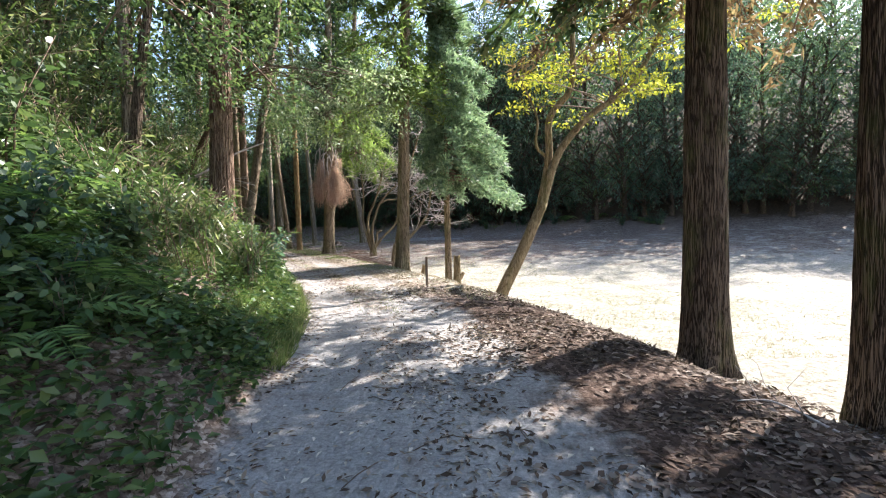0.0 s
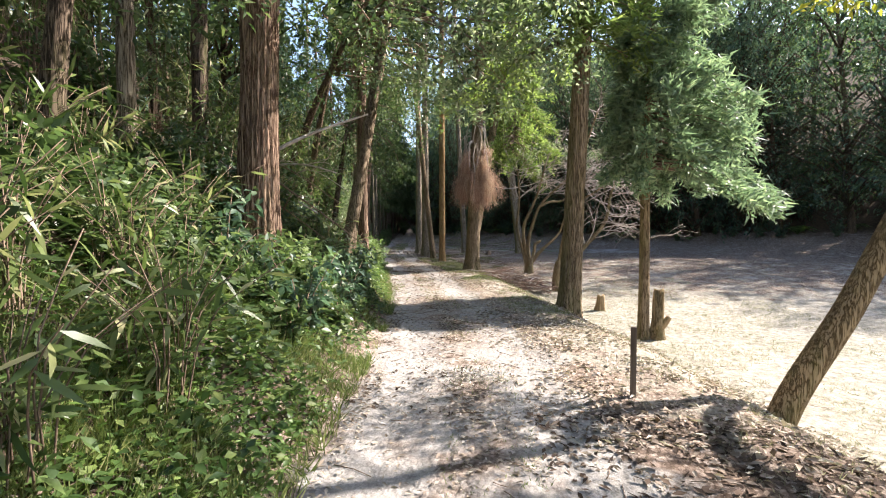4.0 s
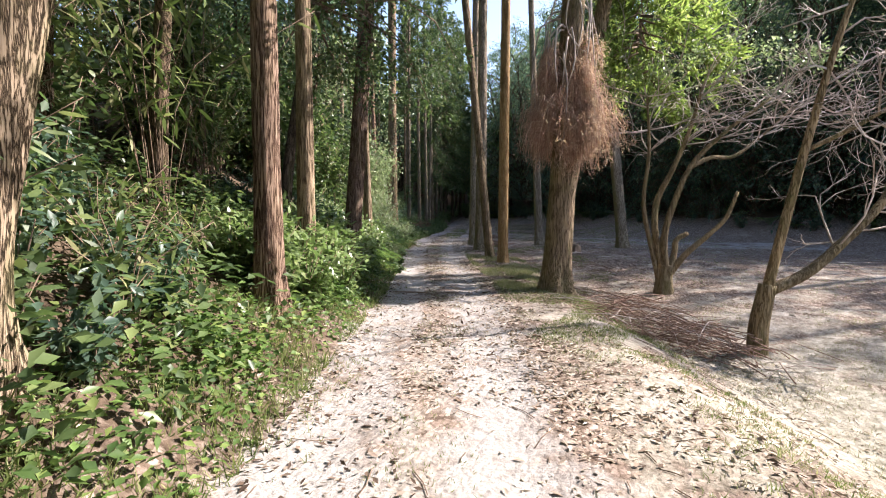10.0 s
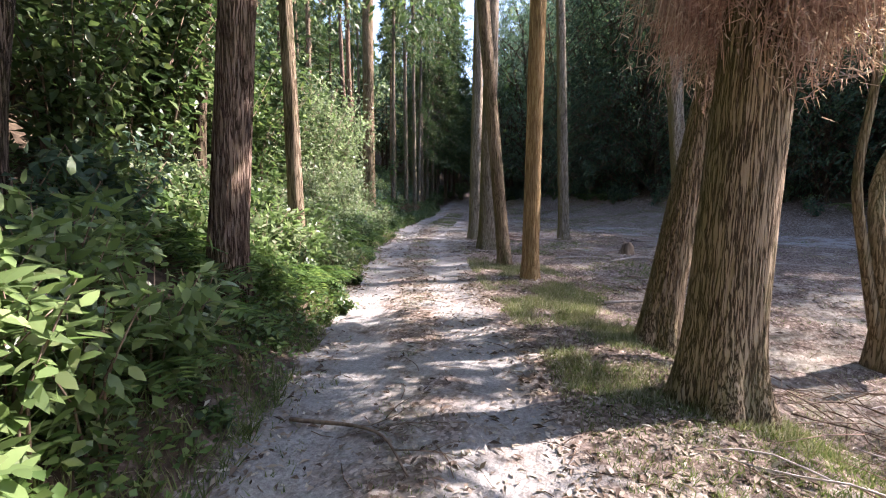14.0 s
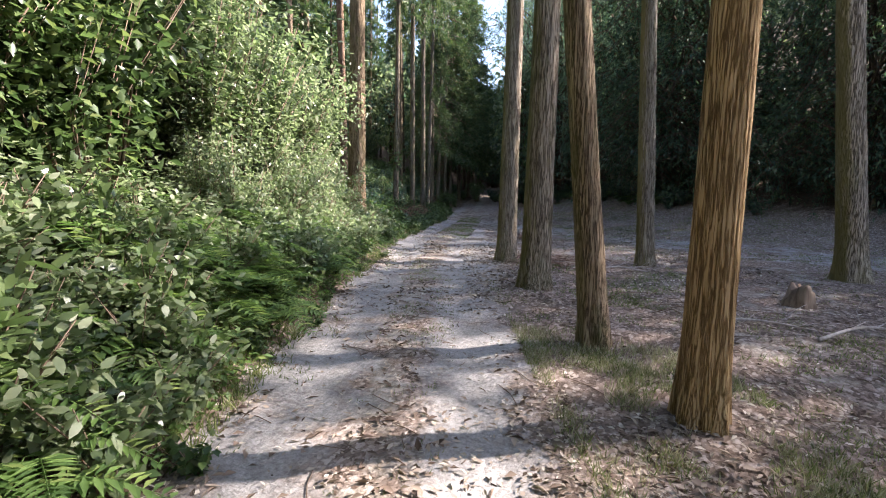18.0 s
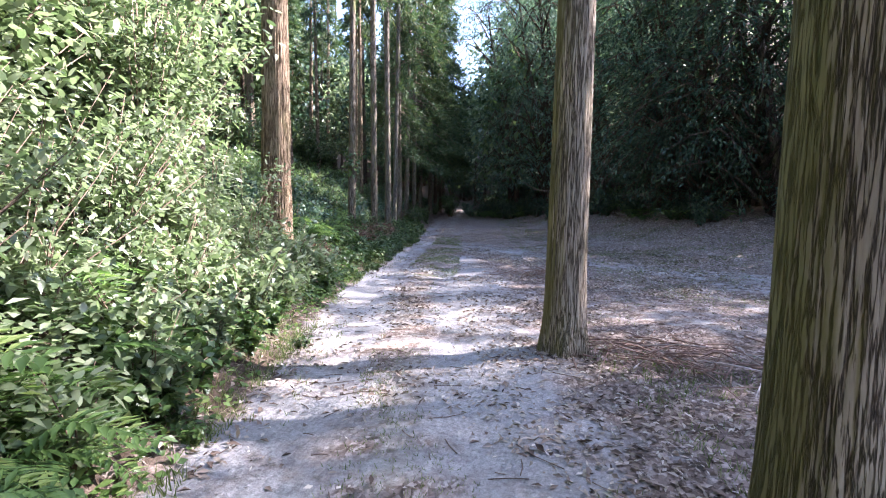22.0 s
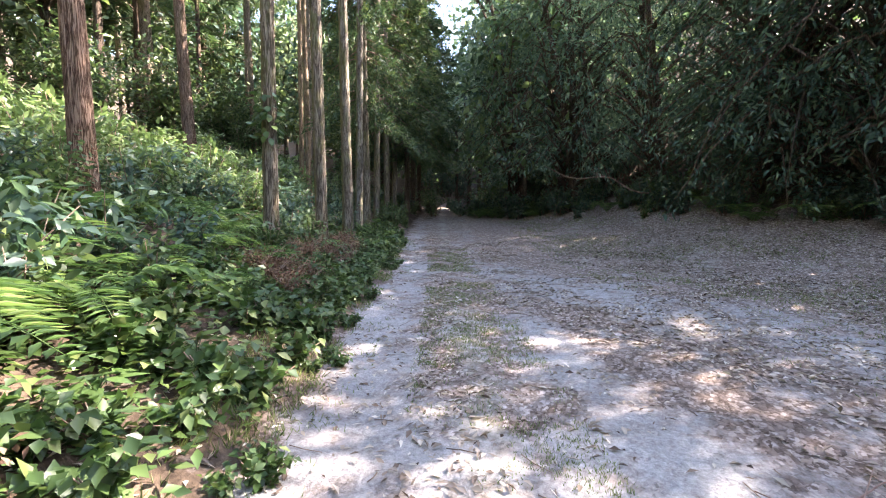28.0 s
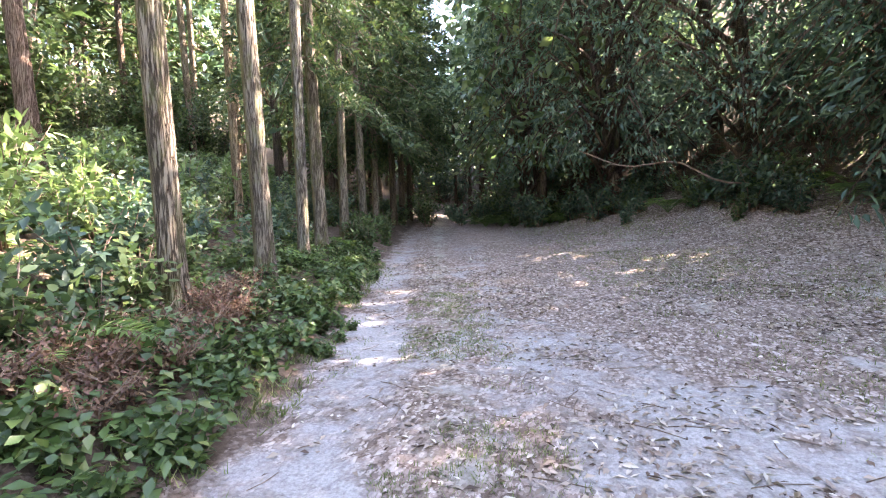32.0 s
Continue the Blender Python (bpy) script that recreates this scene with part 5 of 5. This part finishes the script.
sasa = bamboo_form(spot(1.1, 6.6), 0.9, 10, 9, "clump of bamboo grass with sunlit lance leaves", 820)
sasa_tall = bamboo_form(spot(2.6, 15.6), 2.6, 10, 26, "tall dark thicket of bamboo grass on the bank", 821, BAMBOO, 0.24)
wall_bush = shrub_form(spot(2.4, 26.5), 3.2, 1.3, 38, 60, 0.18, BROAD, "high dense bush with drooping green leaves", 822, "high_bush", "bush")
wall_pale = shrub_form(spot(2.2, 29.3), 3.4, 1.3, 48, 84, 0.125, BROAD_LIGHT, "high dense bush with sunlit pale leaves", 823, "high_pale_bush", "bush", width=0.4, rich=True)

# pale leaf colour stands in for direct sun on the low plants
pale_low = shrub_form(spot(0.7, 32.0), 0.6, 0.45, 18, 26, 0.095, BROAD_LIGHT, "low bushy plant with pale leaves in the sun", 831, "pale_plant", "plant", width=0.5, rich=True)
# first stretch: shaded bank, then bright grass and bamboo
strew(fern, -2.5, 5.0, 0.5, 3.4, 26, 900)
strew(dark, -2.5, 4.6, 0.9, 4.0, 34, 901, 0.6, 1.1)
strew(leafy, -2, 4.4, 0.7, 3.5, 22, 902, 0.6, 1.1)
strew(sasa, 5.0, 8.5, 0.5, 1.6, 16, 953, 0.7, 1.1)
strew(leafy, 4.4, 9, 1.2, 3.5, 20, 906)
strew(tall, -2, 9, 2.0, 5.5, 20, 903)
strew(sasa, 5.5, 10.5, 1.2, 3.2, 26, 904)
strew(sasa_tall, -2, 12, 2.8, 6.5, 24, 905)
# second stretch
strew(leafy, 8.5, 13, 0.25, 1.2, 22, 946, 0.6, 0.95)
strew(leafy, 8.5, 15, 0.7, 3.0, 34, 910)
strew(tall, 9.8, 17, 1.4, 4.5, 18, 911)
strew(dark, 9.0, 16, 0.3, 3.2, 28, 912)
strew(sasa_tall, 12.5, 20, 2.0, 6.0, 30, 913)
strew(sasa, 12, 17, 0.7, 2.5, 14, 914)
strew(lush, 17.4, 20.8, 0.3, 1.4, 36, 915, 0.75, 1.1)
strew(fern, 20, 28, 0.3, 2.2, 44, 916, 0.8, 1.2)
strew(leafy, 20, 24, 0.4, 2.2, 18, 917)
strew(lush, 22, 25.8, 0.15, 1.6, 22, 941, 0.6, 0.95)
strew(fern, 26.5, 29.5, 0.2, 1.6, 26, 955, 0.8, 1.2)
strew(pale_low, 23, 28.5, 0.6, 2.4, 20, 942)
strew(pale_low, 23.2, 25.8, 0.1, 1.2, 26, 951, 0.6, 1.0)
strew(fern, 23.6, 27.6, 0.2, 1.4, 26, 952, 0.7, 1.1)
strew(dark, 19, 23.5, 1.0, 3.5, 14, 918)
strew(lush, 9.5, 13.5, 0.5, 2.2, 14, 943, 0.6, 0.9)
strew(wall_bush, 19.0, 29, 2.2, 5.5, 22, 919, 0.75, 1.2)
# third stretch: the high sunlit bushes
strew(wall_pale, 27.5, 32.6, 1.9, 4.6, 12, 920, 0.8, 1.25)
strew(wall_bush, 26.5, 33.5, 3.0, 6.0, 10, 921, 0.9, 1.3)
strew(pale, 27.0, 34.0, 1.0, 2.6, 18, 922, 0.55, 1.0)
strew(fern_b, 25.5, 31, 0.5, 1.6, 12, 923, 0.7, 1.0)
strew(pale_low, 28, 35, 0.3, 1.5, 40, 924)
strew(low, 27, 35, 0.1, 0.8, 34, 925)
strew(red, 34.8, 37.0, 0.6, 1.3, 26, 926, 0.75, 1.05)
# last stretch: low green cover under the cedars
strew(low, 34, 52, 0.1, 1.6, 170, 930, 0.8, 1.3)
strew(red, 40.5, 46.5, 0.65, 1.3, 56, 931, 0.75, 1.1)
for u, y, a in ((1.5, 37.0, 0.4), (1.95, 37.6, 1.9), (1.35, 38.1, 3.2), (2.4, 38.4, 4.4)):
    copy_thing(fern_b, Matrix.LocRotScale(spot(u, y), Euler((0, 0, a)), (1.15, 1.15, 1.15)))
strew(low, 20, 52, -0.22, 0.3, 60, 945, 0.5, 0.85)
strew(fern_b, 34.5, 44, 1.2, 4.5, 28, 932, 0.7, 1.1)
strew(fern, 36, 52, 1.0, 5, 26, 933, 0.8, 1.3)
strew(leafy, 35, 48, 1.2, 5.0, 50, 934, 0.9, 1.4)
strew(dark, 36, 58, 1.6, 8.0, 70, 944, 0.9, 1.5)
strew(tall, 36, 62, 2.6, 12.0, 44, 935, 0.6, 1.0)
strew(lush, 36, 60, 4.5, 12.0, 36, 936, 1.0, 1.7)
strew(lush, 40, 57, 3.2, 10.0, 50, 954, 1.0, 1.7)
strew(wall_bush, 35.5, 62, 8.0, 16.0, 22, 938, 0.8, 1.3)
strew(leafy, 50, 75, 0.2, 3.0, 40, 937, 0.9, 1.6)


for k in range(16):
    y = 61.5 + 0.35 * k
    x = float(track_edge(y)) - 2.5 + (k * 1.7) % 7.0
    copy_thing((tall, dark)[k % 2], Matrix.LocRotScale((x, y, gz(x, y)), Euler((0, 0, k * 1.3)), (1.5, 1.5, 1.3)))


# ---- broad-leaved plants close to the end of the walk, leaf by leaf ----
def big_leaf_plant(at, size, count, seed):
    g = np.random.default_rng(seed)
    t = thing("broad_leaf_plant", at, "low plant with large pointed green leaves on the verge", "plant", "broad leaved plants")
    for k in range(count):
        a = k * 2.4
        w = np.array([[math.cos(a), math.sin(a), g.uniform(0.15, 0.5)]])
        st_ = w[0] * [0.25, 0.25, 0] * size + [0, 0, size * g.uniform(0.35, 0.8)]
        lf = leaves([st_], w - [[0, 0, 0.35]], [[0, 0, 1.0]], size * g.uniform(0.6, 0.95), size * 0.36, 0.12, True)
        part("leaf", joined(lf, tube(bend([(0, 0, -0.03), st_ * [0.4, 0.4, 0.7], st_], 5), 0.004, 3)), COVER, t)


for k, (u, y) in enumerate([(0.75, 37.6), (1.0, 38.0), (0.6, 38.4), (1.25, 38.6), (0.9, 36.9), (1.3, 37.2), (0.45, 43.2), (0.8, 42.8), (0.55, 20.2), (0.9, 18.2), (0.5, 41.5), (1.1, 40.6)]):
    big_leaf_plant(spot(u, y), 0.22 + 0.035 * (k % 3), 13, 950 + k)


# ---- undergrowth at the foot of the wood ----
under = shrub_form((9.0, 41.5, gz(9.0, 41.5)), 3.0, 1.7, 36, 22, 0.27, BROAD_DARK, "tall evergreen bush in the dark of the wood", 830, "evergreen_bush", "bush", "undergrowth of the wood", 0.42)
g = np.random.default_rng(89)
for k in range(110):
    x = g.uniform(-24, 30)
    y = float(np.interp(x, WOOD_X, WOOD_Y)) + 3.0 + 7.0 * g.random() ** 1.2
    if side(x, y) > 3.5:
        s = g.uniform(0.7, 1.3)
        copy_thing(under, Matrix.LocRotScale((x, y, gz(x, y) - 0.05), Euler((0, 0, g.random() * 6.28)), (s, s, s)))
# bushes added to cover the track's pale far end and a sunlit spot in the wood
for x, y, size in ((-15.3, 60.3, 0.95), (-14.5, 60.6, 0.9), (-33.2, 85.5, 1.3), (-34.6, 86.3, 1.4), (-31.6, 84.5, 1.2), (-36.2, 87.0, 1.4)):
    copy_thing(under, Matrix.LocRotScale((x, y, gz(x, y) - 0.05), Euler((0, 0, 1.7 * x)), (size, size, size)))
g = np.random.default_rng(88)
for k in range(70):
    x = g.uniform(-23, 18)
    y = float(np.interp(x, WOOD_X, WOOD_Y)) + g.uniform(-2.2, 1.5)
    if side(x, y) > 2.0:
        s = g.uniform(0.8, 1.6)
        copy_thing((dark, fern, leafy, dark)[k % 4], Matrix.LocRotScale((x, y, gz(x, y)), Euler((0, 0, g.random() * 6.28)), (s, s, s)))


for k in range(80):
    x = g.uniform(-23.8, -9)
    y = float(np.interp(x, WOOD_X, WOOD_Y)) + g.uniform(-1.3, 1.2)
    if side(x, y) > 2.6:
        s = g.uniform(1.0, 1.9)
        copy_thing((dark, leafy, dark, fern)[k % 4], Matrix.LocRotScale((x, y, gz(x, y)), Euler((0, 0, g.random() * 6.28)), (s, s, s)))


# ---- loose cover: things nobody could count ----
def stuff(name, piece, mat, label, category):
    return tagged(part(name, piece, mat), label, category, kind="stuff")


def over(n, y0, y1, d0, d1, seed, power=1.0):
    g = np.random.default_rng(seed)
    y = g.uniform(y0, y1, n)
    d = d0 + (d1 - d0) * g.random(n) ** power
    x = track_edge(y) + d / 0.9
    return g, x, y, d


def leaf_litter(rows):
    out = []
    for n, y0, y1, d0, d1, sd, ln, pw in rows:
        g, x, y, d = over(n, y0, y1, d0, d1, sd, pw)
        keep = (lumps(x, y, 1.1) + lumps(x + 9, y, 0.4) * 0.7 + g.normal(0, 0.16, n)) > -0.1
        in_rut = (np.abs(d - 0.6) < 0.3) | (np.abs(d - 1.7) < 0.25)
        keep &= ~in_rut | (g.random(n) < 0.35)
        x, y = x[keep], y[keep]
        n = len(x)
        p = np.stack([x, y, ground(x, y) + g.uniform(0.004, 0.02, n)], 1)
        w = np.concatenate([g.normal(0, 1, (n, 2)), g.normal(0, 0.18, (n, 1))], 1)
        up = np.concatenate([g.normal(0, 0.35, (n, 2)), np.ones((n, 1))], 1)
        out.append(leaves(p, w, up, ln * g.uniform(0.5, 1.3, n), ln * g.uniform(0.22, 0.5, n), g.uniform(-0.2, 0.3)))
    return joined(*out)


stuff("dark_leaves", leaf_litter(((34000, -1.5, 9.5, 1.5, 5.2, 1, 0.09, 1.0), (6500, -1.5, 7, -0.5, 1.7, 9, 0.06, 1.0), (6000, 9, 36, -0.1, 5.0, 12, 0.055, 1.0), (7000, 34, 52, 0.2, 8, 13, 0.055, 1.0), (14000, 43, 62, 4.5, 16, 18, 0.075, 1.0), (4000, 9, 17, -0.5, 1.2, 19, 0.07, 1.0))), FALLEN_DARK, "dark brown fallen leaves heaped below the cedars and over the track", "leaf litter")
stuff("fallen_leaves", leaf_litter(((7000, 8.5, 14, 1.5, 5.2, 10, 0.085, 1.0), (15000, -1.5, 15, -0.5, 2.2, 2, 0.055, 1.0), (22000, 13, 34, 1.5, 5.5, 3, 0.062, 1.2), (9000, 13, 36, -0.4, 2.4, 4, 0.062, 1.0), (20000, 8, 36, -0.3, 3.0, 11, 0.035, 1.0),
                                    (20000, 31, 52, 0.2, 7.5, 5, 0.065, 1.0), (16000, 37, 53, 0.4, 10, 17, 0.085, 1.0), (9000, 34, 58, 4, 15, 6, 0.08, 1.0), (4500, -2, 40, -0.9, 0.25, 7, 0.075, 1.0), (4500, -2, 20, -4, -0.2, 8, 0.08, 1.0))), FALLEN, "dry brown fallen leaves strewn over track and verge", "leaf litter")

stuff("curled_leaves", leaf_litter(((7000, 17, 36, 0.1, 3.4, 14, 0.08, 1.0), (4000, 33, 50, 0.1, 8.0, 15, 0.08, 1.0), (3500, 24, 36, 2.6, 8.0, 16, 0.085, 1.0))), FALLEN_MID, "curled mid brown leaves lying on the pale sand", "leaf litter")


def fine_twigs():
    out = []
    for n, y0, y1, d0, d1, sd in ((420, -1, 14, -0.3, 5.0, 21), (900, 13, 34, 0.2, 6.0, 22), (700, 33, 50, 0.2, 8, 23)):
        g, x, y, d = over(n, y0, y1, d0, d1, sd)
        a = g.random(n) * 6.283
        ln = 0.06 + 0.34 * g.random(n) ** 2
        for k in range(n):
            q = np.array([[x[k], y[k]], [x[k] + 0.5 * ln[k] * math.cos(a[k]), y[k] + 0.5 * ln[k] * math.sin(a[k])], [x[k] + ln[k] * math.cos(a[k] + 0.12), y[k] + ln[k] * math.sin(a[k] + 0.12)]])
            out.append(tube(np.c_[q, ground(q[:, 0], q[:, 1]) + 0.008], 0.0035, 3))
    return joined(*out)


stuff("fallen_twigs", fine_twigs(), TWIG, "thin dry twigs scattered on the ground", "twigs")


def grass_blades(rows):
    out = []
    for n, y0, y1, d0, d1, sd, h, thin in rows:
        g, x, y, d = over(n, y0, y1, d0, d1, sd)
        keep = lumps(x, y, 0.9) + lumps(x, y + 7, 0.33) * 0.8 + g.normal(0, 0.12, n) > thin
        x, y = x[keep], y[keep]
        n = len(x)
        for rep in range(3):
            p = np.stack([x + g.normal(0, 0.015, n), y + g.normal(0, 0.015, n), ground(x, y) - 0.01], 1)
            w = np.concatenate([g.normal(0, 0.55, (n, 2)), np.ones((n, 1))], 1)
            out.append(blades(p, w, g.normal(0, 1, (n, 3)), h * g.uniform(0.4, 1.2, n), 0.006 + 0.03 * h))
    return joined(*out)


stuff("grass", grass_blades(((16000, 4.2, 12, -1.5, 0.1, 41, 0.19, -0.15), (9000, 13, 27, -1.0, 0.15, 42, 0.15, -0.1), (13000, 14, 31, 2.3, 4.6, 43, 0.06, 0.02), (9000, 19, 26.5, 2.2, 4.2, 57, 0.06, -0.06), (8000, 22.3, 28, 2.3, 4.0, 49, 0.085, -0.15), (22000, 37, 57, 5, 14, 52, 0.06, -0.05), (16000, 44, 60, 4, 13, 59, 0.075, -0.1), (4200, 6, 32, 0.85, 1.5, 44, 0.045, 0.1),
                             (6000, 27, 52, -0.5, 0.15, 45, 0.12, -0.1), (5000, 14, 54, -0.2, 0.5, 50, 0.07, 0.14), (9000, 27, 50, 0.9, 1.7, 46, 0.04, 0.14), (15000, 36, 50, 0.85, 2.0, 55, 0.05, 0.1), (7000, 26, 34, 3.0, 6.0, 56, 0.08, 0.1), (24000, 26, 56, 3.5, 13, 47, 0.045, 0.0), (3000, 8, 14, -2.5, -0.3, 48, 0.14, 0.0))), GRASS, "short green grass along verge, bank and track", "grass")
stuff("dry_grass", grass_blades(((9000, 22.3, 28.5, 2.3, 3.9, 58, 0.1, -0.2), (30000, 7, 25, 4.2, 11, 51, 0.06, -0.1), (9000, 10, 30, 12, 26, 52, 0.06, -0.2), (6000, 8, 25, 2.6, 5.2, 53, 0.07, -0.05), (6000, 24, 42, 5, 16, 54, 0.05, 0.0))), DRY, "dry straw-coloured grass of the clearing", "grass")


def carpet(rows, rich=False):
    out = []
    for n, y0, y1, u0, u1, sd, ln, hi in rows:
        g, x, y, d = over(n, y0, y1, -u0, -u1, sd)
        keep = lumps(x, y, 1.0) + g.normal(0, 0.2, n) > -0.22
        x, y = x[keep], y[keep]
        n = len(x)
        p = np.stack([x, y, ground(x, y) + hi * g.random(n) ** 1.3 + 0.01], 1)
        w = np.concatenate([g.normal(0, 1, (n, 2)), g.normal(-0.1, 0.3, (n, 1))], 1)
        up = np.concatenate([g.normal(0, 0.4, (n, 2)), np.ones((n, 1))], 1)
        out.append(leaves(p, w, up, ln * g.uniform(0.6, 1.3, n), ln * 0.6, 0.12, rich))
    return joined(*out)


stuff("leafy_undergrowth", carpet(((7500, -2.5, 4.4, 0.8, 3.5, 71, 0.11, 0.45), (5000, 4.4, 9, 1.3, 3.5, 75, 0.12, 0.6), (11000, 8, 19, 0.25, 3.0, 72, 0.11, 0.65), (4500, 8.5, 14, 0.0, 1.3, 76, 0.085, 0.22))), BROAD, "tangled leafy undergrowth on the bank", "undergrowth")
# the undergrowth again with paler leaves, sunlight put into their colour
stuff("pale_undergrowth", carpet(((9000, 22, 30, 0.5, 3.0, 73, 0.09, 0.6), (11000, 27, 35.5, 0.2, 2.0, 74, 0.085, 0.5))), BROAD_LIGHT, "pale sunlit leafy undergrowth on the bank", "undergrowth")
stuff("low_green_cover", carpet(((15000, 4.0, 10.0, 0.0, 1.6, 81, 0.06, 0.13), (9000, 14, 37, -0.05, 0.75, 82, 0.07, 0.14), (5000, 16, 24, 0.2, 1.4, 83, 0.09, 0.3))), FERN, "bright green low leaves on the sunny verge", "ground cover")
stuff("ground_plants", carpet(((12000, -2.5, 4.6, 0.0, 1.6, 68, 0.095, 0.34), (26000, -2.5, 10, 0.05, 4.5, 61, 0.09, 0.3), (18000, 9, 20, 0.1, 4.0, 62, 0.085, 0.28), (14000, 19, 34, 0.05, 3.0, 63, 0.085, 0.25), (14000, 34, 52, 0.05, 2.2, 64, 0.095, 0.22), (16000, 34, 66, 1.8, 9, 65, 0.14, 0.45), (12000, 36, 70, 6, 18, 66, 0.2, 0.6), (9000, -3, 34, 4, 12, 67, 0.16, 0.5))), COVER, "dense low green leaves covering the bank", "ground cover")


# ---- brush piles and single fallen branches ----
def brush_pile(x, y, rx, ry, h, count, seed, label, mat=TWIG, long=1.0, thick=1.0, lie=None):
    g = np.random.default_rng(seed)
    t = thing("brush_pile", (x, y, gz(x, y)), label, "brush pile", "brush piles")
    for k in range(count):
        cx, cy = g.normal(0, rx * 0.45), g.normal(0, ry * 0.45)
        a = g.random() * 6.283
        if lie is not None:
            a = lie + g.normal(0, 0.8)
        ln = g.uniform(0.2, 0.85) * long
        zc = h * max(0.05, 1 - (cx / rx) ** 2 - (cy / ry) ** 2) * g.random()
        zb = gz(x + cx, y + cy) - gz(x, y)
        line = bend([(cx - ln / 2 * math.cos(a), cy - ln / 2 * math.sin(a), zb + zc + g.normal(0, 0.05) + 0.03), (cx, cy, zb + zc + 0.07), (cx + ln / 2 * math.cos(a), cy + ln / 2 * math.sin(a), zb + zc + g.normal(0, 0.08) + 0.03)], 6)
        line[:, 2] = np.maximum(line[:, 2], ground(x + line[:, 0], y + line[:, 1]) - gz(x, y) + 0.012)
        r = g.uniform(0.003, 0.008) * thick
        part("stick", tube(line, np.linspace(r, r * 0.5, 6), 5), PALE_WOOD if k % 9 == 0 else mat, t)


brush_pile(-3.45, 21.7, 1.4, 0.85, 0.55, 300, 1, "heap of dry reddish brown sticks beside the bank", BRUSH, 1.35, 1.35, 2.6)
brush_pile(-4.5, 23.6, 0.9, 0.7, 0.3, 60, 2, "heap of dry twigs beside the evergreen")
brush_pile(-6.1, 27.2, 1.0, 0.6, 0.24, 60, 3, "heap of dry sticks on the shaded clearing")
brush_pile(-10.8, 33.3, 1.0, 0.6, 0.2, 110, 4, "heap of dry sticks beside a grey cedar", BRUSH, 1.2, 1.2)
brush_pile(-13.2, 38.6, 0.9, 0.6, 0.12, 110, 6, "loose heap of dry needles and sticks on the clearing", BRUSH, 0.9, 1.0)
brush_pile(-8.2, 30.1, 1.3, 0.6, 0.12, 26, 5, "loose dry sticks lying on the clearing")


def fallen_branch(pts, r, label, seed, mat=PALE_WOOD):
    x, y = pts[0][:2]
    z = gz(x, y)
    t = thing("fallen_branch", (x, y, z), label, "branch", "fallen branches")
    q = np.array([(px - x, py - y, gz(px, py) - z + dz) for px, py, dz in pts])
    line = bend(q, 14)
    part("branch", tube(line, np.linspace(r, r * 0.4, 14), 7), mat, t, smooth=True)
    for k in (4, 7, 10):
        for s in twigs(line[k], line[k] - line[k - 2] + np.array([0.1, 0.1, 0.05]), 0.35, r * 0.35, seed + k, 1, 0.5, 0.05, 2, 3):
            part("twig", s, mat, t)


fallen_branch([(-7.1, 29.4, 0.03), (-6.6, 30.0, 0.1), (-6.0, 30.3, 0.03)], 0.02, "bleached branch lying on the clearing", 1)
fallen_branch([(-8.3, 29.6, 0.03), (-7.6, 29.9, 0.05), (-6.9, 29.7, 0.03)], 0.02, "bleached branch lying on the clearing", 2)
fallen_branch([(-10.0, 32.2, 0.03), (-9.5, 32.9, 0.12), (-9.0, 33.0, 0.04)], 0.022, "bleached branch lying beside a cedar", 3)
fallen_branch([(-6.7, 26.0, 0.03), (-6.0, 26.4, 0.12), (-5.0, 26.6, 0.03)], 0.022, "bleached branch lying on the clearing", 4)
fallen_branch([(-7.9, 21.0, 0.02), (-7.3, 21.1, 0.03), (-6.9, 20.8, 0.02)], 0.015, "thin dark branch lying on the track", 5, TWIG)
fallen_branch([(-6.9, 12.2, 0.5), (-5.8, 11.9, 1.15), (-5.2, 12.1, 1.6), (-4.7, 12.2, 1.8)], 0.026, "bleached dead branch jutting out over the bank", 6)
fallen_branch([(-7.4, 12.6, 0.4), (-6.0, 12.2, 0.8), (-5.2, 12.4, 0.9)], 0.03, "bleached dead branch resting on the bank", 7)
fallen_branch([(2.6, 3.1, 0.02), (2.3, 3.4, 0.06), (2.1, 3.4, 0.02)], 0.012, "short curved twig on fallen leaves", 8)
fallen_branch([(-13.6, 55.2, 0.4), (-14.9, 54.7, 1.0), (-15.8, 54.9, 1.7), (-17.0, 54.6, 1.9), (-18.2, 55.0, 2.5)], 0.03, "long bare branch reaching out of the dark wood", 9, TWIG)
for k in range(6):
    bx, by = -6.9 + 0.28 * k, 11.3 + 0.45 * (k % 4)
    fallen_branch([(bx - 1.0, by + 0.5, 0.3), (bx - 0.2, by, 0.7 + 0.12 * (k % 3)), (bx + 0.7, by - 0.2, 0.8 + 0.25 * (k % 4)), (bx + 1.3, by + 0.3 * (k % 3), 0.7 + 0.3 * (k % 4))], 0.012 + 0.003 * (k % 3), "dead branch tangled in the bank's undergrowth", 30 + k, PALE_WOOD if k % 3 == 0 else TWIG)
over_bank = [(-7.3, 11.7, gz(-7.3, 11.7) + 0.2), (-6.4, 11.9, 2.5), (-5.7, 12.2, 2.88), (-5.6, 13.1, 3.3), (-5.1, 14.0, 3.75)]
fallen_branch([(x, y, z - gz(x, y)) for x, y, z in over_bank], 0.045, "thick bleached dead branch leaning out from the bank", 41)
